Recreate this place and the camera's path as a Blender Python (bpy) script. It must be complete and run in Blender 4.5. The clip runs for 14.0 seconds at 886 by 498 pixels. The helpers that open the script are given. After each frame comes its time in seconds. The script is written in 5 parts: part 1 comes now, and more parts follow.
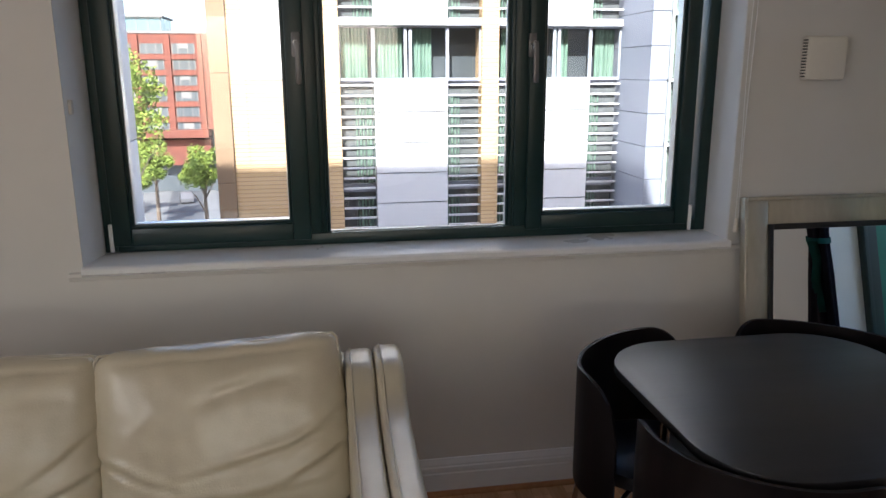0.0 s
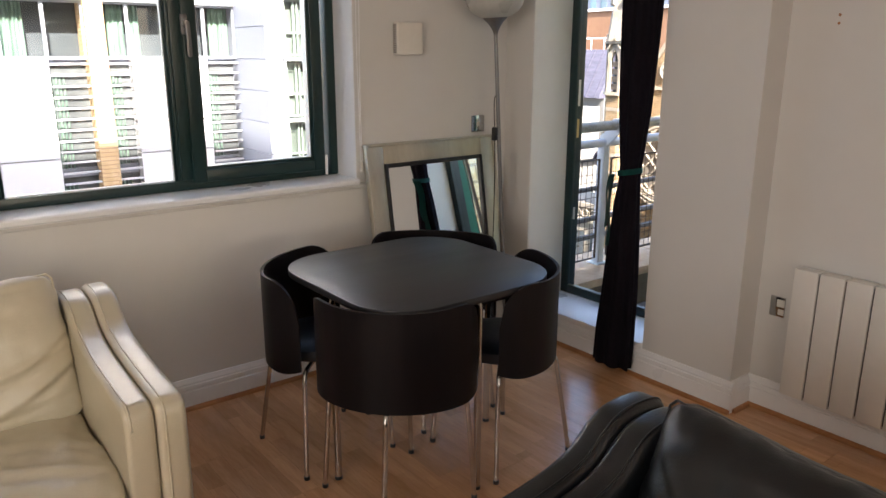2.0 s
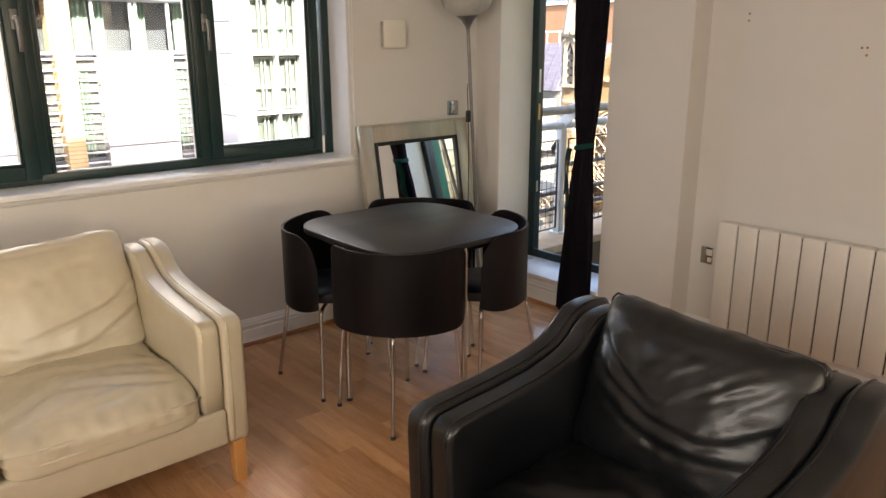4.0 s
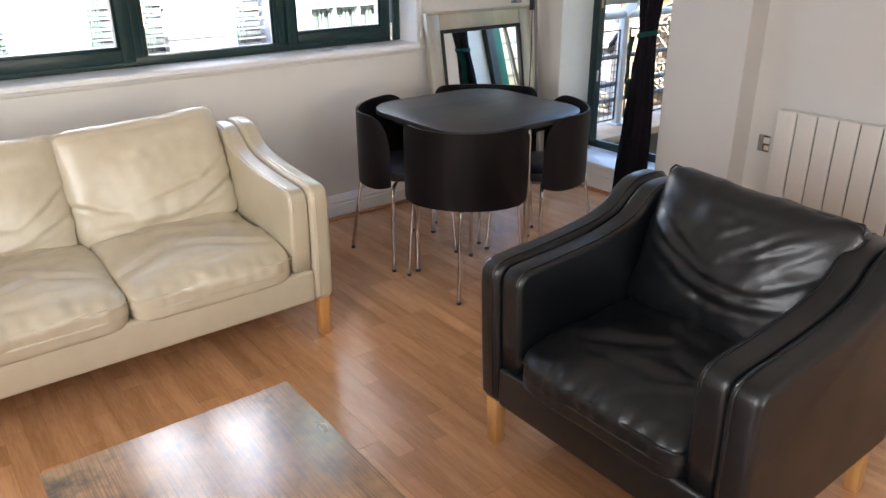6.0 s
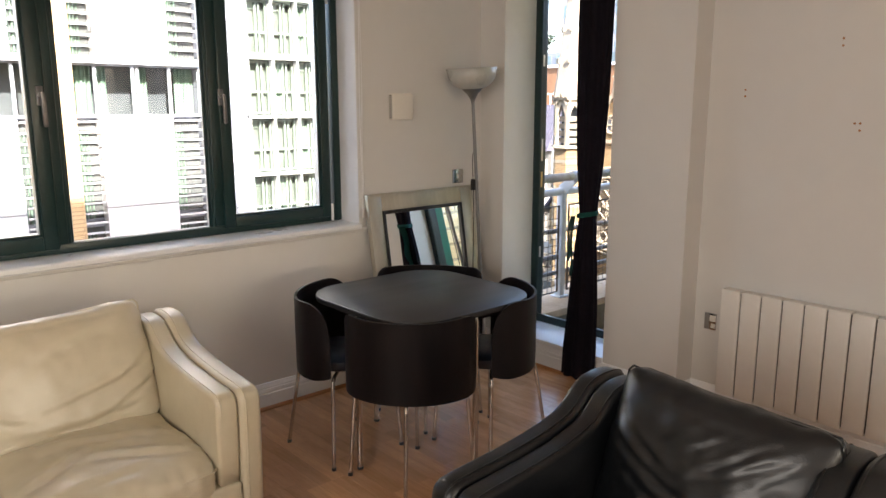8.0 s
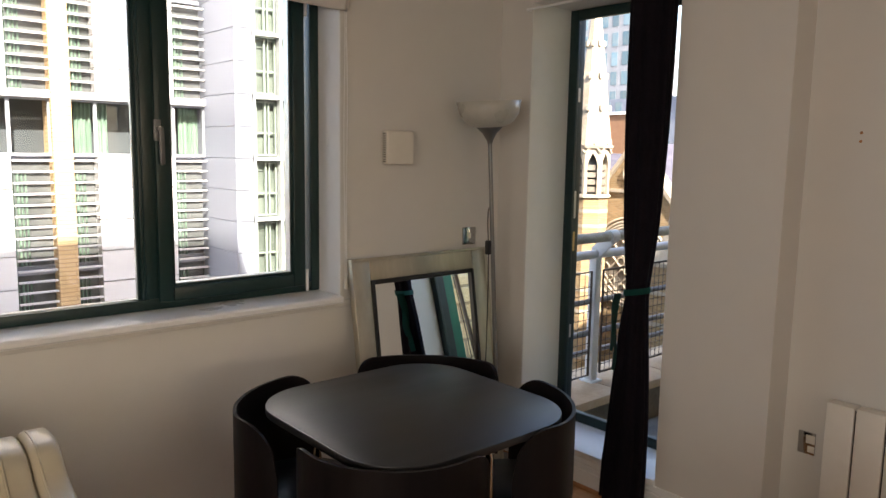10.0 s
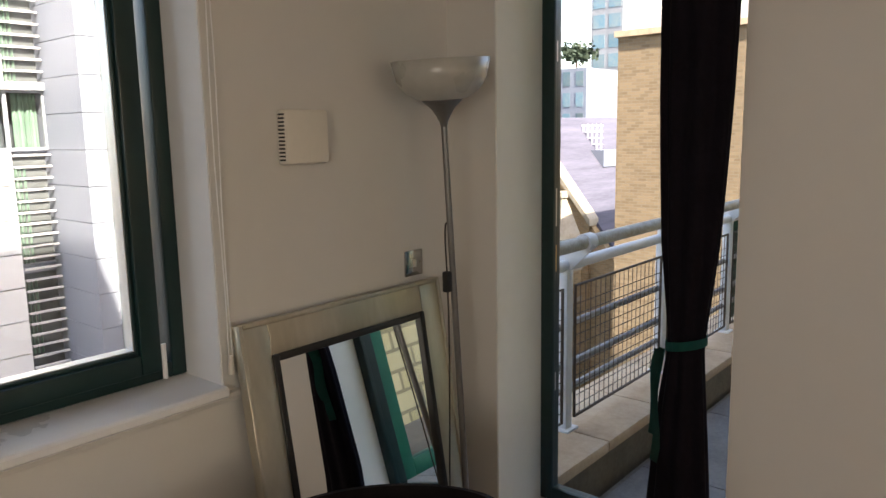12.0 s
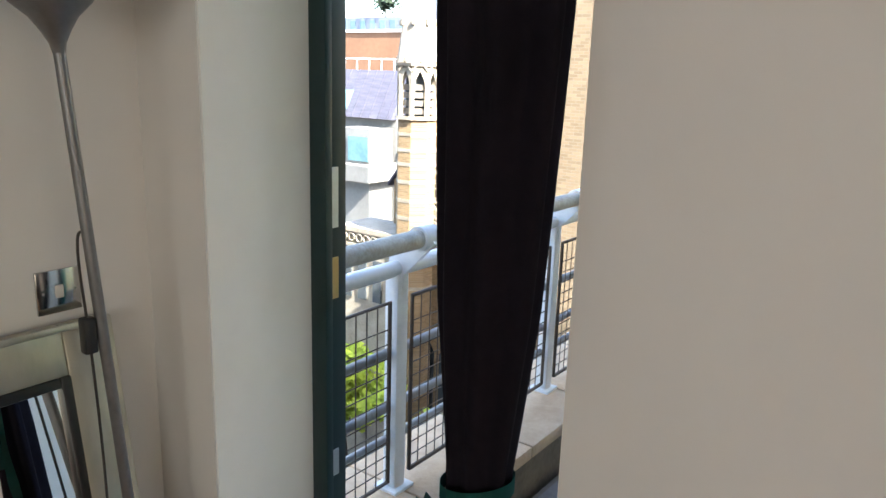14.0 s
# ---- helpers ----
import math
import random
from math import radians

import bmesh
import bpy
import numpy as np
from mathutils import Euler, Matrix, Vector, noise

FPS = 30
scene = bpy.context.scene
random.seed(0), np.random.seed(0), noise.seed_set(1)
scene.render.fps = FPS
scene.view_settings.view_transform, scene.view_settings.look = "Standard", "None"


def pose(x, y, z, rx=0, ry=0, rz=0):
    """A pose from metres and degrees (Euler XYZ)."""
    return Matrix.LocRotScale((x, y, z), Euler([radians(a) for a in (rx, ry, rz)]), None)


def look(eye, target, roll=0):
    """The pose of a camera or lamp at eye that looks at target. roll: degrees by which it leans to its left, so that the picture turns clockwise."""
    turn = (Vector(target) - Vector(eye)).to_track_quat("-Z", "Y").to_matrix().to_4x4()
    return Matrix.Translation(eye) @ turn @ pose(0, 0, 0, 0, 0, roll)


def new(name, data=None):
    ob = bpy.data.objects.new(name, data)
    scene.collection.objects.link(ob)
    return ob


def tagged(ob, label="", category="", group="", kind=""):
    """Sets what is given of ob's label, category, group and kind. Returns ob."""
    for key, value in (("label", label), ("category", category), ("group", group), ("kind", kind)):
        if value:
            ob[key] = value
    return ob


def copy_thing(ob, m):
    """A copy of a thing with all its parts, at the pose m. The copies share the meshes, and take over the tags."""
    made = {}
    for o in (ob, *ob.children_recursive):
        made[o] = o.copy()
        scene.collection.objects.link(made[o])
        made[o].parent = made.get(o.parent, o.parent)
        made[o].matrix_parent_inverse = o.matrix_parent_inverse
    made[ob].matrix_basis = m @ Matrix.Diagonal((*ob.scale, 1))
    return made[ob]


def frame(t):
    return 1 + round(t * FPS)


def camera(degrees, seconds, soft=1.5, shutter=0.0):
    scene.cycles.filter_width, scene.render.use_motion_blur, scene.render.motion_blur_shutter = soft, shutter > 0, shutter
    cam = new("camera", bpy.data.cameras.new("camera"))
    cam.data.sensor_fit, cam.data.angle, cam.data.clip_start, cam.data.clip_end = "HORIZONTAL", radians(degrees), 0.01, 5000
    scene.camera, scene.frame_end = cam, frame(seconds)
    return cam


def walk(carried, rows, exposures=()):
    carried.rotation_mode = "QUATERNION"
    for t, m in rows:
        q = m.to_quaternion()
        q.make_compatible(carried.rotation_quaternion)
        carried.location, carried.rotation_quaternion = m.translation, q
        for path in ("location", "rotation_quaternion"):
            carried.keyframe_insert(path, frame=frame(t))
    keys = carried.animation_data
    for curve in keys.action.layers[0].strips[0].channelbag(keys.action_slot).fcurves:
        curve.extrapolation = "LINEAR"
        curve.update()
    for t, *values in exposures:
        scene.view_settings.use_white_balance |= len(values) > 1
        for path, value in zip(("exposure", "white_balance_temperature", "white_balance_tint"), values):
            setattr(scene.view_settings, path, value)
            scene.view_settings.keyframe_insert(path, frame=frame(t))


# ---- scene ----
cam = camera(61.9, 14.0)
PATH = [
    (0, (0.39, 0.329, 1.518), (0.705, 2.248, 1.051), -0.2),
    (0.5, (0.323, 0.158, 1.499), (0.927, 1.999, 1.003), -0.7),
    (1, (0.217, -0.019, 1.501), (1.069, 1.714, 0.978), -0.8),
    (1.5, (0.142, -0.168, 1.499), (1.192, 1.45, 0.973), -0.1),
    (2, (0.024, -0.228, 1.502), (1.215, 1.293, 0.985), 0.1),
    (2.5, (-0.107, -0.266, 1.497), (1.175, 1.181, 0.986), -0.2),
    (5, (-0.6, -0.772, 1.513), (0.627, 0.695, 0.927), -0.3),
    (5.5, (-0.646, -0.777, 1.523), (0.523, 0.705, 0.86), -0.6),
    (6, (-0.653, -0.753, 1.477), (0.46, 0.714, 0.695), -0.5),
    (6.5, (-0.638, -0.767, 1.477), (0.439, 0.691, 0.631), -0.8),
    (7, (-0.638, -0.766, 1.47), (0.502, 0.708, 0.743), -1.3),
    (7.5, (-0.613, -0.727, 1.517), (0.63, 0.745, 0.981), -0.6),
    (8, (-0.536, -0.597, 1.562), (0.774, 0.865, 1.182), -0.1),
    (8.5, (-0.4, -0.472, 1.572), (0.931, 0.996, 1.297), 0.6),
    (9, (-0.199, -0.358, 1.559), (1.09, 1.148, 1.301), 1.1),
    (11.5, (0.578, 0.92, 1.54), (1.957, 2.336, 1.24), -1.0),
    (12, (0.795, 1.115, 1.569), (2.306, 2.386, 1.253), -1.0),
    (12.5, (1.004, 1.255, 1.574), (2.617, 2.388, 1.238), -0.5),
    (13, (1.248, 1.282, 1.545), (2.918, 2.332, 1.213), 0.0),
    (13.5, (1.58, 1.243, 1.542), (3.234, 2.305, 1.172), 0.62),
    (14, (1.921, 1.35, 1.568), (3.493, 2.493, 1.106), 1.8),
]
EXPOSURES = [(0, 1.75, 5850, 10), (0.5, 1.93, 5850, 10), (1.2, 2.22, 6050, 11), (2, 2.56, 6500, 12), (2.5, 2.77, 7000, 12), (5, 2.88, 7050, 12), (6, 3.2, 5850, 10), (6.5, 3.4, 5450, 10), (7, 3.42, 5450, 10), (7.5, 3.0, 6050, 10), (8.2, 2.64, 6850, 12), (9, 2.33, 7000, 12), (12, 2.1, 7000, 10), (12.5, 2.52, 6450, 10), (13, 2.72, 6150, 8), (14, 2.8, 6200, 6)]
walk(cam, [(t, look(eye, target, roll)) for t, eye, target, roll in PATH], EXPOSURES)

# ---- world and sun ----
SUN_EL, SUN_AZ = radians(42), radians(196)   # azimuth clockwise from +y
world = bpy.data.worlds.new("world")
scene.world = world
world.use_nodes = True
wn = world.node_tree.nodes
sky = wn.new("ShaderNodeTexSky")
sky.sky_type, sky.sun_disc = "NISHITA", False
sky.sun_elevation, sky.sun_rotation = SUN_EL, SUN_AZ
sky.air_density, sky.dust_density = 1.0, 2.5
wn["Background"].inputs[1].default_value = 0.19
world.node_tree.links.new(sky.outputs[0], wn["Background"].inputs[0])
sun = new("sun", bpy.data.lights.new("sun", "SUN"))
sun.data.energy, sun.data.angle, sun.data.color = 5.0, radians(0.6), (1.0, 0.95, 0.87)
sdir = Vector((math.sin(SUN_AZ) * math.cos(SUN_EL), math.cos(SUN_AZ) * math.cos(SUN_EL), math.sin(SUN_EL)))
sun.matrix_world = look(sdir * 50, (0, 0, 0))



def area_window(name, at, to, w, h, power, color):
    """Stands in for the sky's light in the opening of a window behind the camera."""
    lamp = new(name, bpy.data.lights.new(name, "AREA"))
    lamp.data.shape, lamp.data.size, lamp.data.size_y = "RECTANGLE", w, h
    lamp.data.energy, lamp.data.color = power, color
    lamp.matrix_world = look(at, to)
    return lamp


area_window("daylight_window_south", (0.2, -3.0, 1.5), (0.2, 0, 1.5), 2.1, 1.5, 2.4, (1.0, 0.93, 0.85))
area_window("daylight_window_west", (-2.8, -0.7, 1.5), (0, -0.7, 0.7), 2.3, 1.5, 16, (1.0, 0.95, 0.89))


# ---- materials ----
def srgb(r, g, b):
    return tuple(((c / 255) / 12.92 if c / 255 < 0.04045 else ((c / 255 + 0.055) / 1.055) ** 2.4) for c in (r, g, b)) + (1,)


def surf(name, a, b=None, scale=8.0, rough=0.6, rough2=None, bump=0.0, bscale=80.0, metal=0.0, stretch=(1, 1, 1), vary=0.0, coat=0.0, space="Object", spec=0.5, detail=6, bdist=0.01):
    """A surface of two tones at two scales, with fine relief."""
    m = bpy.data.materials.new(name)
    m.use_nodes = True
    nt = m.node_tree
    n, L = nt.nodes, nt.links
    p = n["Principled BSDF"]
    tc, mp = n.new("ShaderNodeTexCoord"), n.new("ShaderNodeMapping")
    mp.inputs["Scale"].default_value = stretch
    L.new(tc.outputs[space], mp.inputs[0])
    big, small = n.new("ShaderNodeTexNoise"), n.new("ShaderNodeTexNoise")
    for t, s in ((big, scale), (small, scale * 7)):
        t.inputs["Scale"].default_value, t.inputs["Detail"].default_value = s, detail
        L.new(mp.outputs[0], t.inputs["Vector"])
    add = n.new("ShaderNodeMath")
    add.operation = "MULTIPLY_ADD"
    add.inputs[1].default_value, add.inputs[2].default_value = 0.35, 0.0
    L.new(small.outputs[0], add.inputs[0])
    add2 = n.new("ShaderNodeMath")
    add2.operation = "MULTIPLY_ADD"
    add2.inputs[1].default_value = 0.65
    L.new(big.outputs[0], add2.inputs[0]), L.new(add.outputs[0], add2.inputs[2])
    ramp = n.new("ShaderNodeValToRGB")
    ramp.color_ramp.elements[0].position, ramp.color_ramp.elements[1].position = 0.36, 0.64
    ramp.color_ramp.elements[0].color = a if len(a) == 4 else (*a, 1)
    b = b or a
    ramp.color_ramp.elements[1].color = b if len(b) == 4 else (*b, 1)
    L.new(add2.outputs[0], ramp.inputs[0])
    out = ramp.outputs[0]
    if vary:
        info, hsv = n.new("ShaderNodeObjectInfo"), n.new("ShaderNodeHueSaturation")
        mr = n.new("ShaderNodeMapRange")
        mr.inputs[3].default_value, mr.inputs[4].default_value = 1 - vary, 1 + vary
        L.new(info.outputs["Random"], mr.inputs[0]), L.new(mr.outputs[0], hsv.inputs["Value"])
        L.new(out, hsv.inputs["Color"])
        out = hsv.outputs[0]
    L.new(out, p.inputs["Base Color"])
    rr = n.new("ShaderNodeMapRange")
    rr.inputs[1].default_value, rr.inputs[2].default_value = 0.3, 0.7
    rr.inputs[3].default_value, rr.inputs[4].default_value = rough, rough2 or min(1, rough * 1.25)
    L.new(big.outputs[0], rr.inputs[0]), L.new(rr.outputs[0], p.inputs["Roughness"])
    p.inputs["Metallic"].default_value = metal
    p.inputs["Specular IOR Level"].default_value = spec
    p.inputs["Coat Weight"].default_value = coat
    p.inputs["Coat Roughness"].default_value = 0.22
    if bump:
        bn, bp = n.new("ShaderNodeTexNoise"), n.new("ShaderNodeBump")
        bn.inputs["Scale"].default_value, bn.inputs["Detail"].default_value = bscale, 4
        bp.inputs["Strength"].default_value, bp.inputs["Distance"].default_value = bump, bdist
        L.new(mp.outputs[0], bn.inputs["Vector"]), L.new(bn.outputs[0], bp.inputs["Height"]), L.new(bp.outputs[0], p.inputs["Normal"])
    return m


def glass(name, tint=(1, 1, 1), rough=0.0):
    m = bpy.data.materials.new(name)
    m.use_nodes = True
    p = m.node_tree.nodes["Principled BSDF"]
    p.inputs["Base Color"].default_value = (*tint, 1)
    p.inputs["Transmission Weight"].default_value = 1.0
    p.inputs["Roughness"].default_value = rough
    p.inputs["IOR"].default_value = 1.45
    return m


M = dict(
    wall=surf("wall_paint", (0.66, 0.64, 0.605), (0.69, 0.67, 0.63), 1.3, 0.55, 0.7, 0.06, 220, bdist=0.002),
    ceiling=surf("ceiling_paint", (0.78, 0.77, 0.74), (0.8, 0.79, 0.76), 1.0, 0.8, bump=0.05, bscale=150, bdist=0.002),
    trim=surf("trim_gloss_paint", (0.82, 0.82, 0.82), (0.85, 0.85, 0.85), 5, 0.26, 0.36, bump=0.0),
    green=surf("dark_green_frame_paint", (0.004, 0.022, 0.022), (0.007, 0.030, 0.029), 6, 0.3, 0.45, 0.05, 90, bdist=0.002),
    darkseal=surf("rubber_seal", (0.01, 0.01, 0.01), None, 20, 0.6),
    alu=surf("brushed_aluminium", (0.55, 0.55, 0.55), (0.65, 0.65, 0.65), 30, 0.32, 0.45, metal=1.0),
    chrome=surf("chrome", (0.46, 0.42, 0.38), (0.54, 0.50, 0.46), 20, 0.12, 0.2, metal=1.0),
    blackwood=surf("black_stained_veneer", (0.005, 0.0037, 0.0043), (0.011, 0.0082, 0.0090), 5, 0.38, 0.5, 0.15, 60, stretch=(1, 1, 0.08), bdist=0.002, spec=0.16),
    tabletop=surf("black_stained_tabletop", (0.014, 0.014, 0.0155), (0.023, 0.023, 0.0245), 4, 0.34, 0.44, 0.12, 90, stretch=(0.1, 1, 1), bdist=0.001, spec=0.55),
    seatblack=surf("black_faux_leather", (0.003, 0.006, 0.014), (0.006, 0.010, 0.022), 9, 0.35, 0.5, 0.2, 160, bdist=0.002),
    cream=surf("cream_leather", (0.485, 0.425, 0.300), (0.55, 0.49, 0.36), 3, 0.36, 0.46, 0.3, 230, bdist=0.002, coat=1.0),
    leather=surf("black_leather", (0.0032, 0.0039, 0.0050), (0.0064, 0.0073, 0.0088), 5, 0.30, 0.40, 0.3, 230, bdist=0.002, spec=0.5, coat=0.08),
    oakleg=surf("oak_leg", (0.55, 0.29, 0.09), (0.66, 0.38, 0.14), 7, 0.35, 0.5, 0.1, 80, stretch=(1, 1, 0.1)),
    cherryleg=surf("stained_leg", (0.46, 0.21, 0.06), (0.56, 0.28, 0.09), 7, 0.35, 0.5, 0.1, 80, stretch=(1, 1, 0.1)),
    curtain=surf("black_curtain_cloth", (0.0056, 0.0043, 0.0070), (0.0100, 0.0076, 0.0116), 9, 0.8, 0.95, 0.3, 500, bdist=0.002, spec=0.10),
    teal=surf("teal_cloth", (0.003, 0.085, 0.072), (0.005, 0.12, 0.10), 12, 0.6, 0.8),
    champagne=surf("champagne_metallic_frame", (0.44, 0.41, 0.33), (0.60, 0.57, 0.48), 5, 0.30, 0.45, 0.05, 60, metal=0.75, stretch=(1, 1, 0.3)),
    blacktrim=surf("black_moulding", (0.008, 0.008, 0.008), None, 12, 0.35),
    mirror=surf("mirror_silver", (0.93, 0.94, 0.93), None, 3, 0.0, 0.005, metal=1.0),
    lampmetal=surf("silver_grey_metal", (0.20, 0.20, 0.20), (0.25, 0.25, 0.25), 12, 0.38, 0.48, metal=0.8),
    shade=surf("frosted_shade", (0.42, 0.42, 0.38), (0.50, 0.50, 0.46), 5, 0.25, 0.35, coat=0.4),
    white=surf("white_plastic", (0.70, 0.66, 0.59), (0.74, 0.70, 0.63), 8, 0.35, 0.5),
    radiator=surf("radiator_enamel", (0.72, 0.69, 0.63), (0.76, 0.73, 0.67), 4, 0.3, 0.4, 0.02, 90),
    black=surf("black_plastic", (0.012, 0.012, 0.012), None, 9, 0.4),
    bead=surf("varnished_wood_bead", (0.30, 0.12, 0.04), (0.42, 0.19, 0.07), 8, 0.35, 0.5),
    stone=surf("sandstone_coping", (0.42, 0.31, 0.21), (0.54, 0.42, 0.30), 6, 0.8, 0.95, 0.3, 90),
    concrete=surf("grey_stucco", (0.12, 0.105, 0.085), (0.20, 0.175, 0.145), 5, 0.85, 0.95, 0.3, 60),
    paver=surf("grey_paving", (0.16, 0.15, 0.15), (0.24, 0.23, 0.22), 7, 0.7, 0.9, 0.3, 90, vary=0.1),
    rail=surf("pale_grey_rail_paint", (0.55, 0.57, 0.60), (0.64, 0.66, 0.69), 9, 0.4, 0.55),
    railrust=surf("weathered_rail_paint", (0.30, 0.27, 0.22), (0.50, 0.50, 0.46), 14, 0.5, 0.8, 0.1, 120),
    mesh=surf("dark_wire", (0.035, 0.026, 0.02), (0.07, 0.045, 0.03), 30, 0.5, 0.7),
    brass=surf("brass", (0.55, 0.40, 0.18), (0.62, 0.46, 0.22), 20, 0.3, 0.5, metal=1.0),
    cable=surf("cable_rubber", (0.03, 0.025, 0.02), None, 20, 0.5),
    whitepanel=surf("white_facade_panel", (0.64, 0.64, 0.65), (0.70, 0.70, 0.71), 0.6, 0.5, 0.6),
    greypanel=surf("grey_facade_panel", (0.21, 0.225, 0.265), (0.25, 0.265, 0.305), 0.8, 0.5, 0.6),
    buff=surf("buff_facade", (0.20, 0.13, 0.075), (0.25, 0.17, 0.10), 1.2, 0.8, 0.9, 0.2, 12),
    farwindow=surf("dark_window_glass", (0.055, 0.065, 0.07), (0.085, 0.095, 0.10), 0.6, 0.08, 0.15),
    greencurtain=surf("green_curtain", (0.12, 0.20, 0.15), (0.19, 0.28, 0.215), 3, 0.8, 0.9),
    slat=surf("white_slat", (0.55, 0.55, 0.56), None, 3, 0.4),
    redbrick=surf("red_brick_facade", (0.10, 0.030, 0.018), (0.16, 0.050, 0.030), 0.5, 0.8, 0.9, 0.3, 8),
    asphalt=surf("asphalt", (0.04, 0.043, 0.047), (0.06, 0.062, 0.066), 0.3, 0.85, 0.95),
    pave=surf("pavement_slabs", (0.09, 0.09, 0.09), (0.13, 0.13, 0.125), 0.4, 0.85, 0.95),
    slate=surf("slate_roof", (0.060, 0.058, 0.078), (0.095, 0.092, 0.12), 0.8, 0.75, 0.9, 0.2, 9, stretch=(0.3, 1, 6), spec=0.1),
    palestone=surf("pale_church_stone", (0.26, 0.22, 0.165), (0.38, 0.33, 0.26), 1.5, 0.8, 0.95, 0.3, 6),
    leaf=surf("lime_foliage", (0.075, 0.12, 0.012), (0.20, 0.25, 0.030), 1.2, 0.6, 0.8, vary=0.1),
    bark=surf("tree_bark", (0.08, 0.06, 0.045), (0.13, 0.10, 0.07), 3, 0.9),
    bluegrey=surf("blue_grey_cladding", (0.12, 0.135, 0.175), (0.155, 0.17, 0.21), 0.5, 0.6, 0.7),
    tealglass=surf("teal_glazing", (0.08, 0.15, 0.17), (0.13, 0.23, 0.24), 0.5, 0.15, 0.25),
)
M["pane"] = glass("window_glass")
M["cream"].node_tree.nodes["Principled BSDF"].inputs["Coat Roughness"].default_value = 0.31


M["brownblock"] = surf("orange_brown_stucco", (0.17, 0.085, 0.045), (0.21, 0.11, 0.06), 0.3, 0.9)
M["creamstone"] = surf("cream_stone_cladding", (0.15, 0.143, 0.13), (0.195, 0.187, 0.17), 0.5, 0.8)
# leaf colour lightened to look sunlit, as these shrubs stand in shadow
M["shrub"] = surf("sunlit_foliage", (0.30, 0.40, 0.03), (0.50, 0.58, 0.06), 1.2, 0.6, 0.8)


def brick_material(name, a, b, mortar, bw, bh, rough=0.85):
    m = surf(name, a, b, 2.0, rough)
    nt = m.node_tree
    n, L = nt.nodes, nt.links
    tex, tc, sep, cmb, add = n.new("ShaderNodeTexBrick"), n.new("ShaderNodeTexCoord"), n.new("ShaderNodeSeparateXYZ"), n.new("ShaderNodeCombineXYZ"), n.new("ShaderNodeMath")
    tex.inputs["Color1"].default_value, tex.inputs["Color2"].default_value, tex.inputs["Mortar"].default_value = (*a, 1), (*b, 1), (*mortar, 1)
    tex.inputs["Scale"].default_value, tex.inputs["Brick Width"].default_value, tex.inputs["Row Height"].default_value = 1.0, bw, bh
    tex.inputs["Mortar Size"].default_value = bh * 0.09
    L.new(tc.outputs["Object"], sep.inputs[0])
    L.new(sep.outputs[0], add.inputs[0]), L.new(sep.outputs[1], add.inputs[1])
    L.new(add.outputs[0], cmb.inputs[0]), L.new(sep.outputs[2], cmb.inputs[1]), L.new(cmb.outputs[0], tex.inputs["Vector"])
    L.new(tex.outputs["Color"], n["Principled BSDF"].inputs["Base Color"])
    bp = n.new("ShaderNodeBump")
    bp.inputs["Strength"].default_value, bp.inputs["Distance"].default_value = 0.5, 0.01
    bp.invert = True
    L.new(tex.outputs["Fac"], bp.inputs["Height"]), L.new(bp.outputs[0], n["Principled BSDF"].inputs["Normal"])
    return m


M["stock"] = brick_material("yellow_stock_brick", (0.20, 0.14, 0.082), (0.28, 0.205, 0.125), (0.24, 0.195, 0.14), 0.17, 0.056)
M["blockwall"] = brick_material("yellow_block", (0.60, 0.50, 0.25), (0.70, 0.60, 0.34), (0.34, 0.28, 0.16), 0.45, 0.19)
M["churchbrick"] = brick_material("church_brick", (0.22, 0.145, 0.07), (0.31, 0.205, 0.105), (0.27, 0.22, 0.15), 0.225, 0.075)
M["ribbed"] = brick_material("ribbed_terracotta", (0.56, 0.39, 0.205), (0.60, 0.43, 0.24), (0.36, 0.23, 0.12), 40.0, 0.085)


# ---- mesh helpers ----
def box(bm, x0, y0, z0, x1, y1, z1):
    vs = [bm.verts.new(p) for p in ((x0, y0, z0), (x1, y0, z0), (x1, y1, z0), (x0, y1, z0), (x0, y0, z1), (x1, y0, z1), (x1, y1, z1), (x0, y1, z1))]
    for f in ((3, 2, 1, 0), (4, 5, 6, 7), (0, 1, 5, 4), (1, 2, 6, 5), (2, 3, 7, 6), (3, 0, 4, 7)):
        bm.faces.new([vs[i] for i in f])
    return vs


def boxes(*all_):
    bm = bmesh.new()
    for b in all_:
        box(bm, *b)
    return bm


def rbox(x0, y0, z0, x1, y1, z1, r=0.004, seg=2, bm=None):
    """A box with rounded edges."""
    own = bmesh.new()
    box(own, x0, y0, z0, x1, y1, z1)
    bmesh.ops.bevel(own, geom=own.edges[:], offset=r, segments=seg, profile=0.5, affect="EDGES")
    if bm is None:
        return own
    join(bm, own)
    return bm


def join(bm, other):
    tmp = bpy.data.meshes.new("tmp")
    other.to_mesh(tmp)
    bm.from_mesh(tmp)
    bpy.data.meshes.remove(tmp)
    other.free()


def part(name, bm, material, parent=None, label="", smooth=False, at=None):
    me = bpy.data.meshes.new(name)
    bm.to_mesh(me)
    bm.free()
    me.materials.append(material)
    ob = new(name, me)
    if smooth:
        me.shade_smooth()
        if smooth != "all":
            me.set_sharp_from_angle(angle=radians(40))
    if parent is not None:
        ob.parent = parent
    if at is not None:
        ob.matrix_basis = at
    return tagged(ob, label)


def thing(name, at, label, category, group=""):
    ob = new(name)
    ob.empty_display_size = 0.1
    ob.matrix_basis = at if isinstance(at, Matrix) else Matrix.Translation(at)
    return tagged(ob, label, category, group)


def setting(name, bm, material, smooth=False):
    return tagged(part(name, bm, material, smooth=smooth), kind="structure")


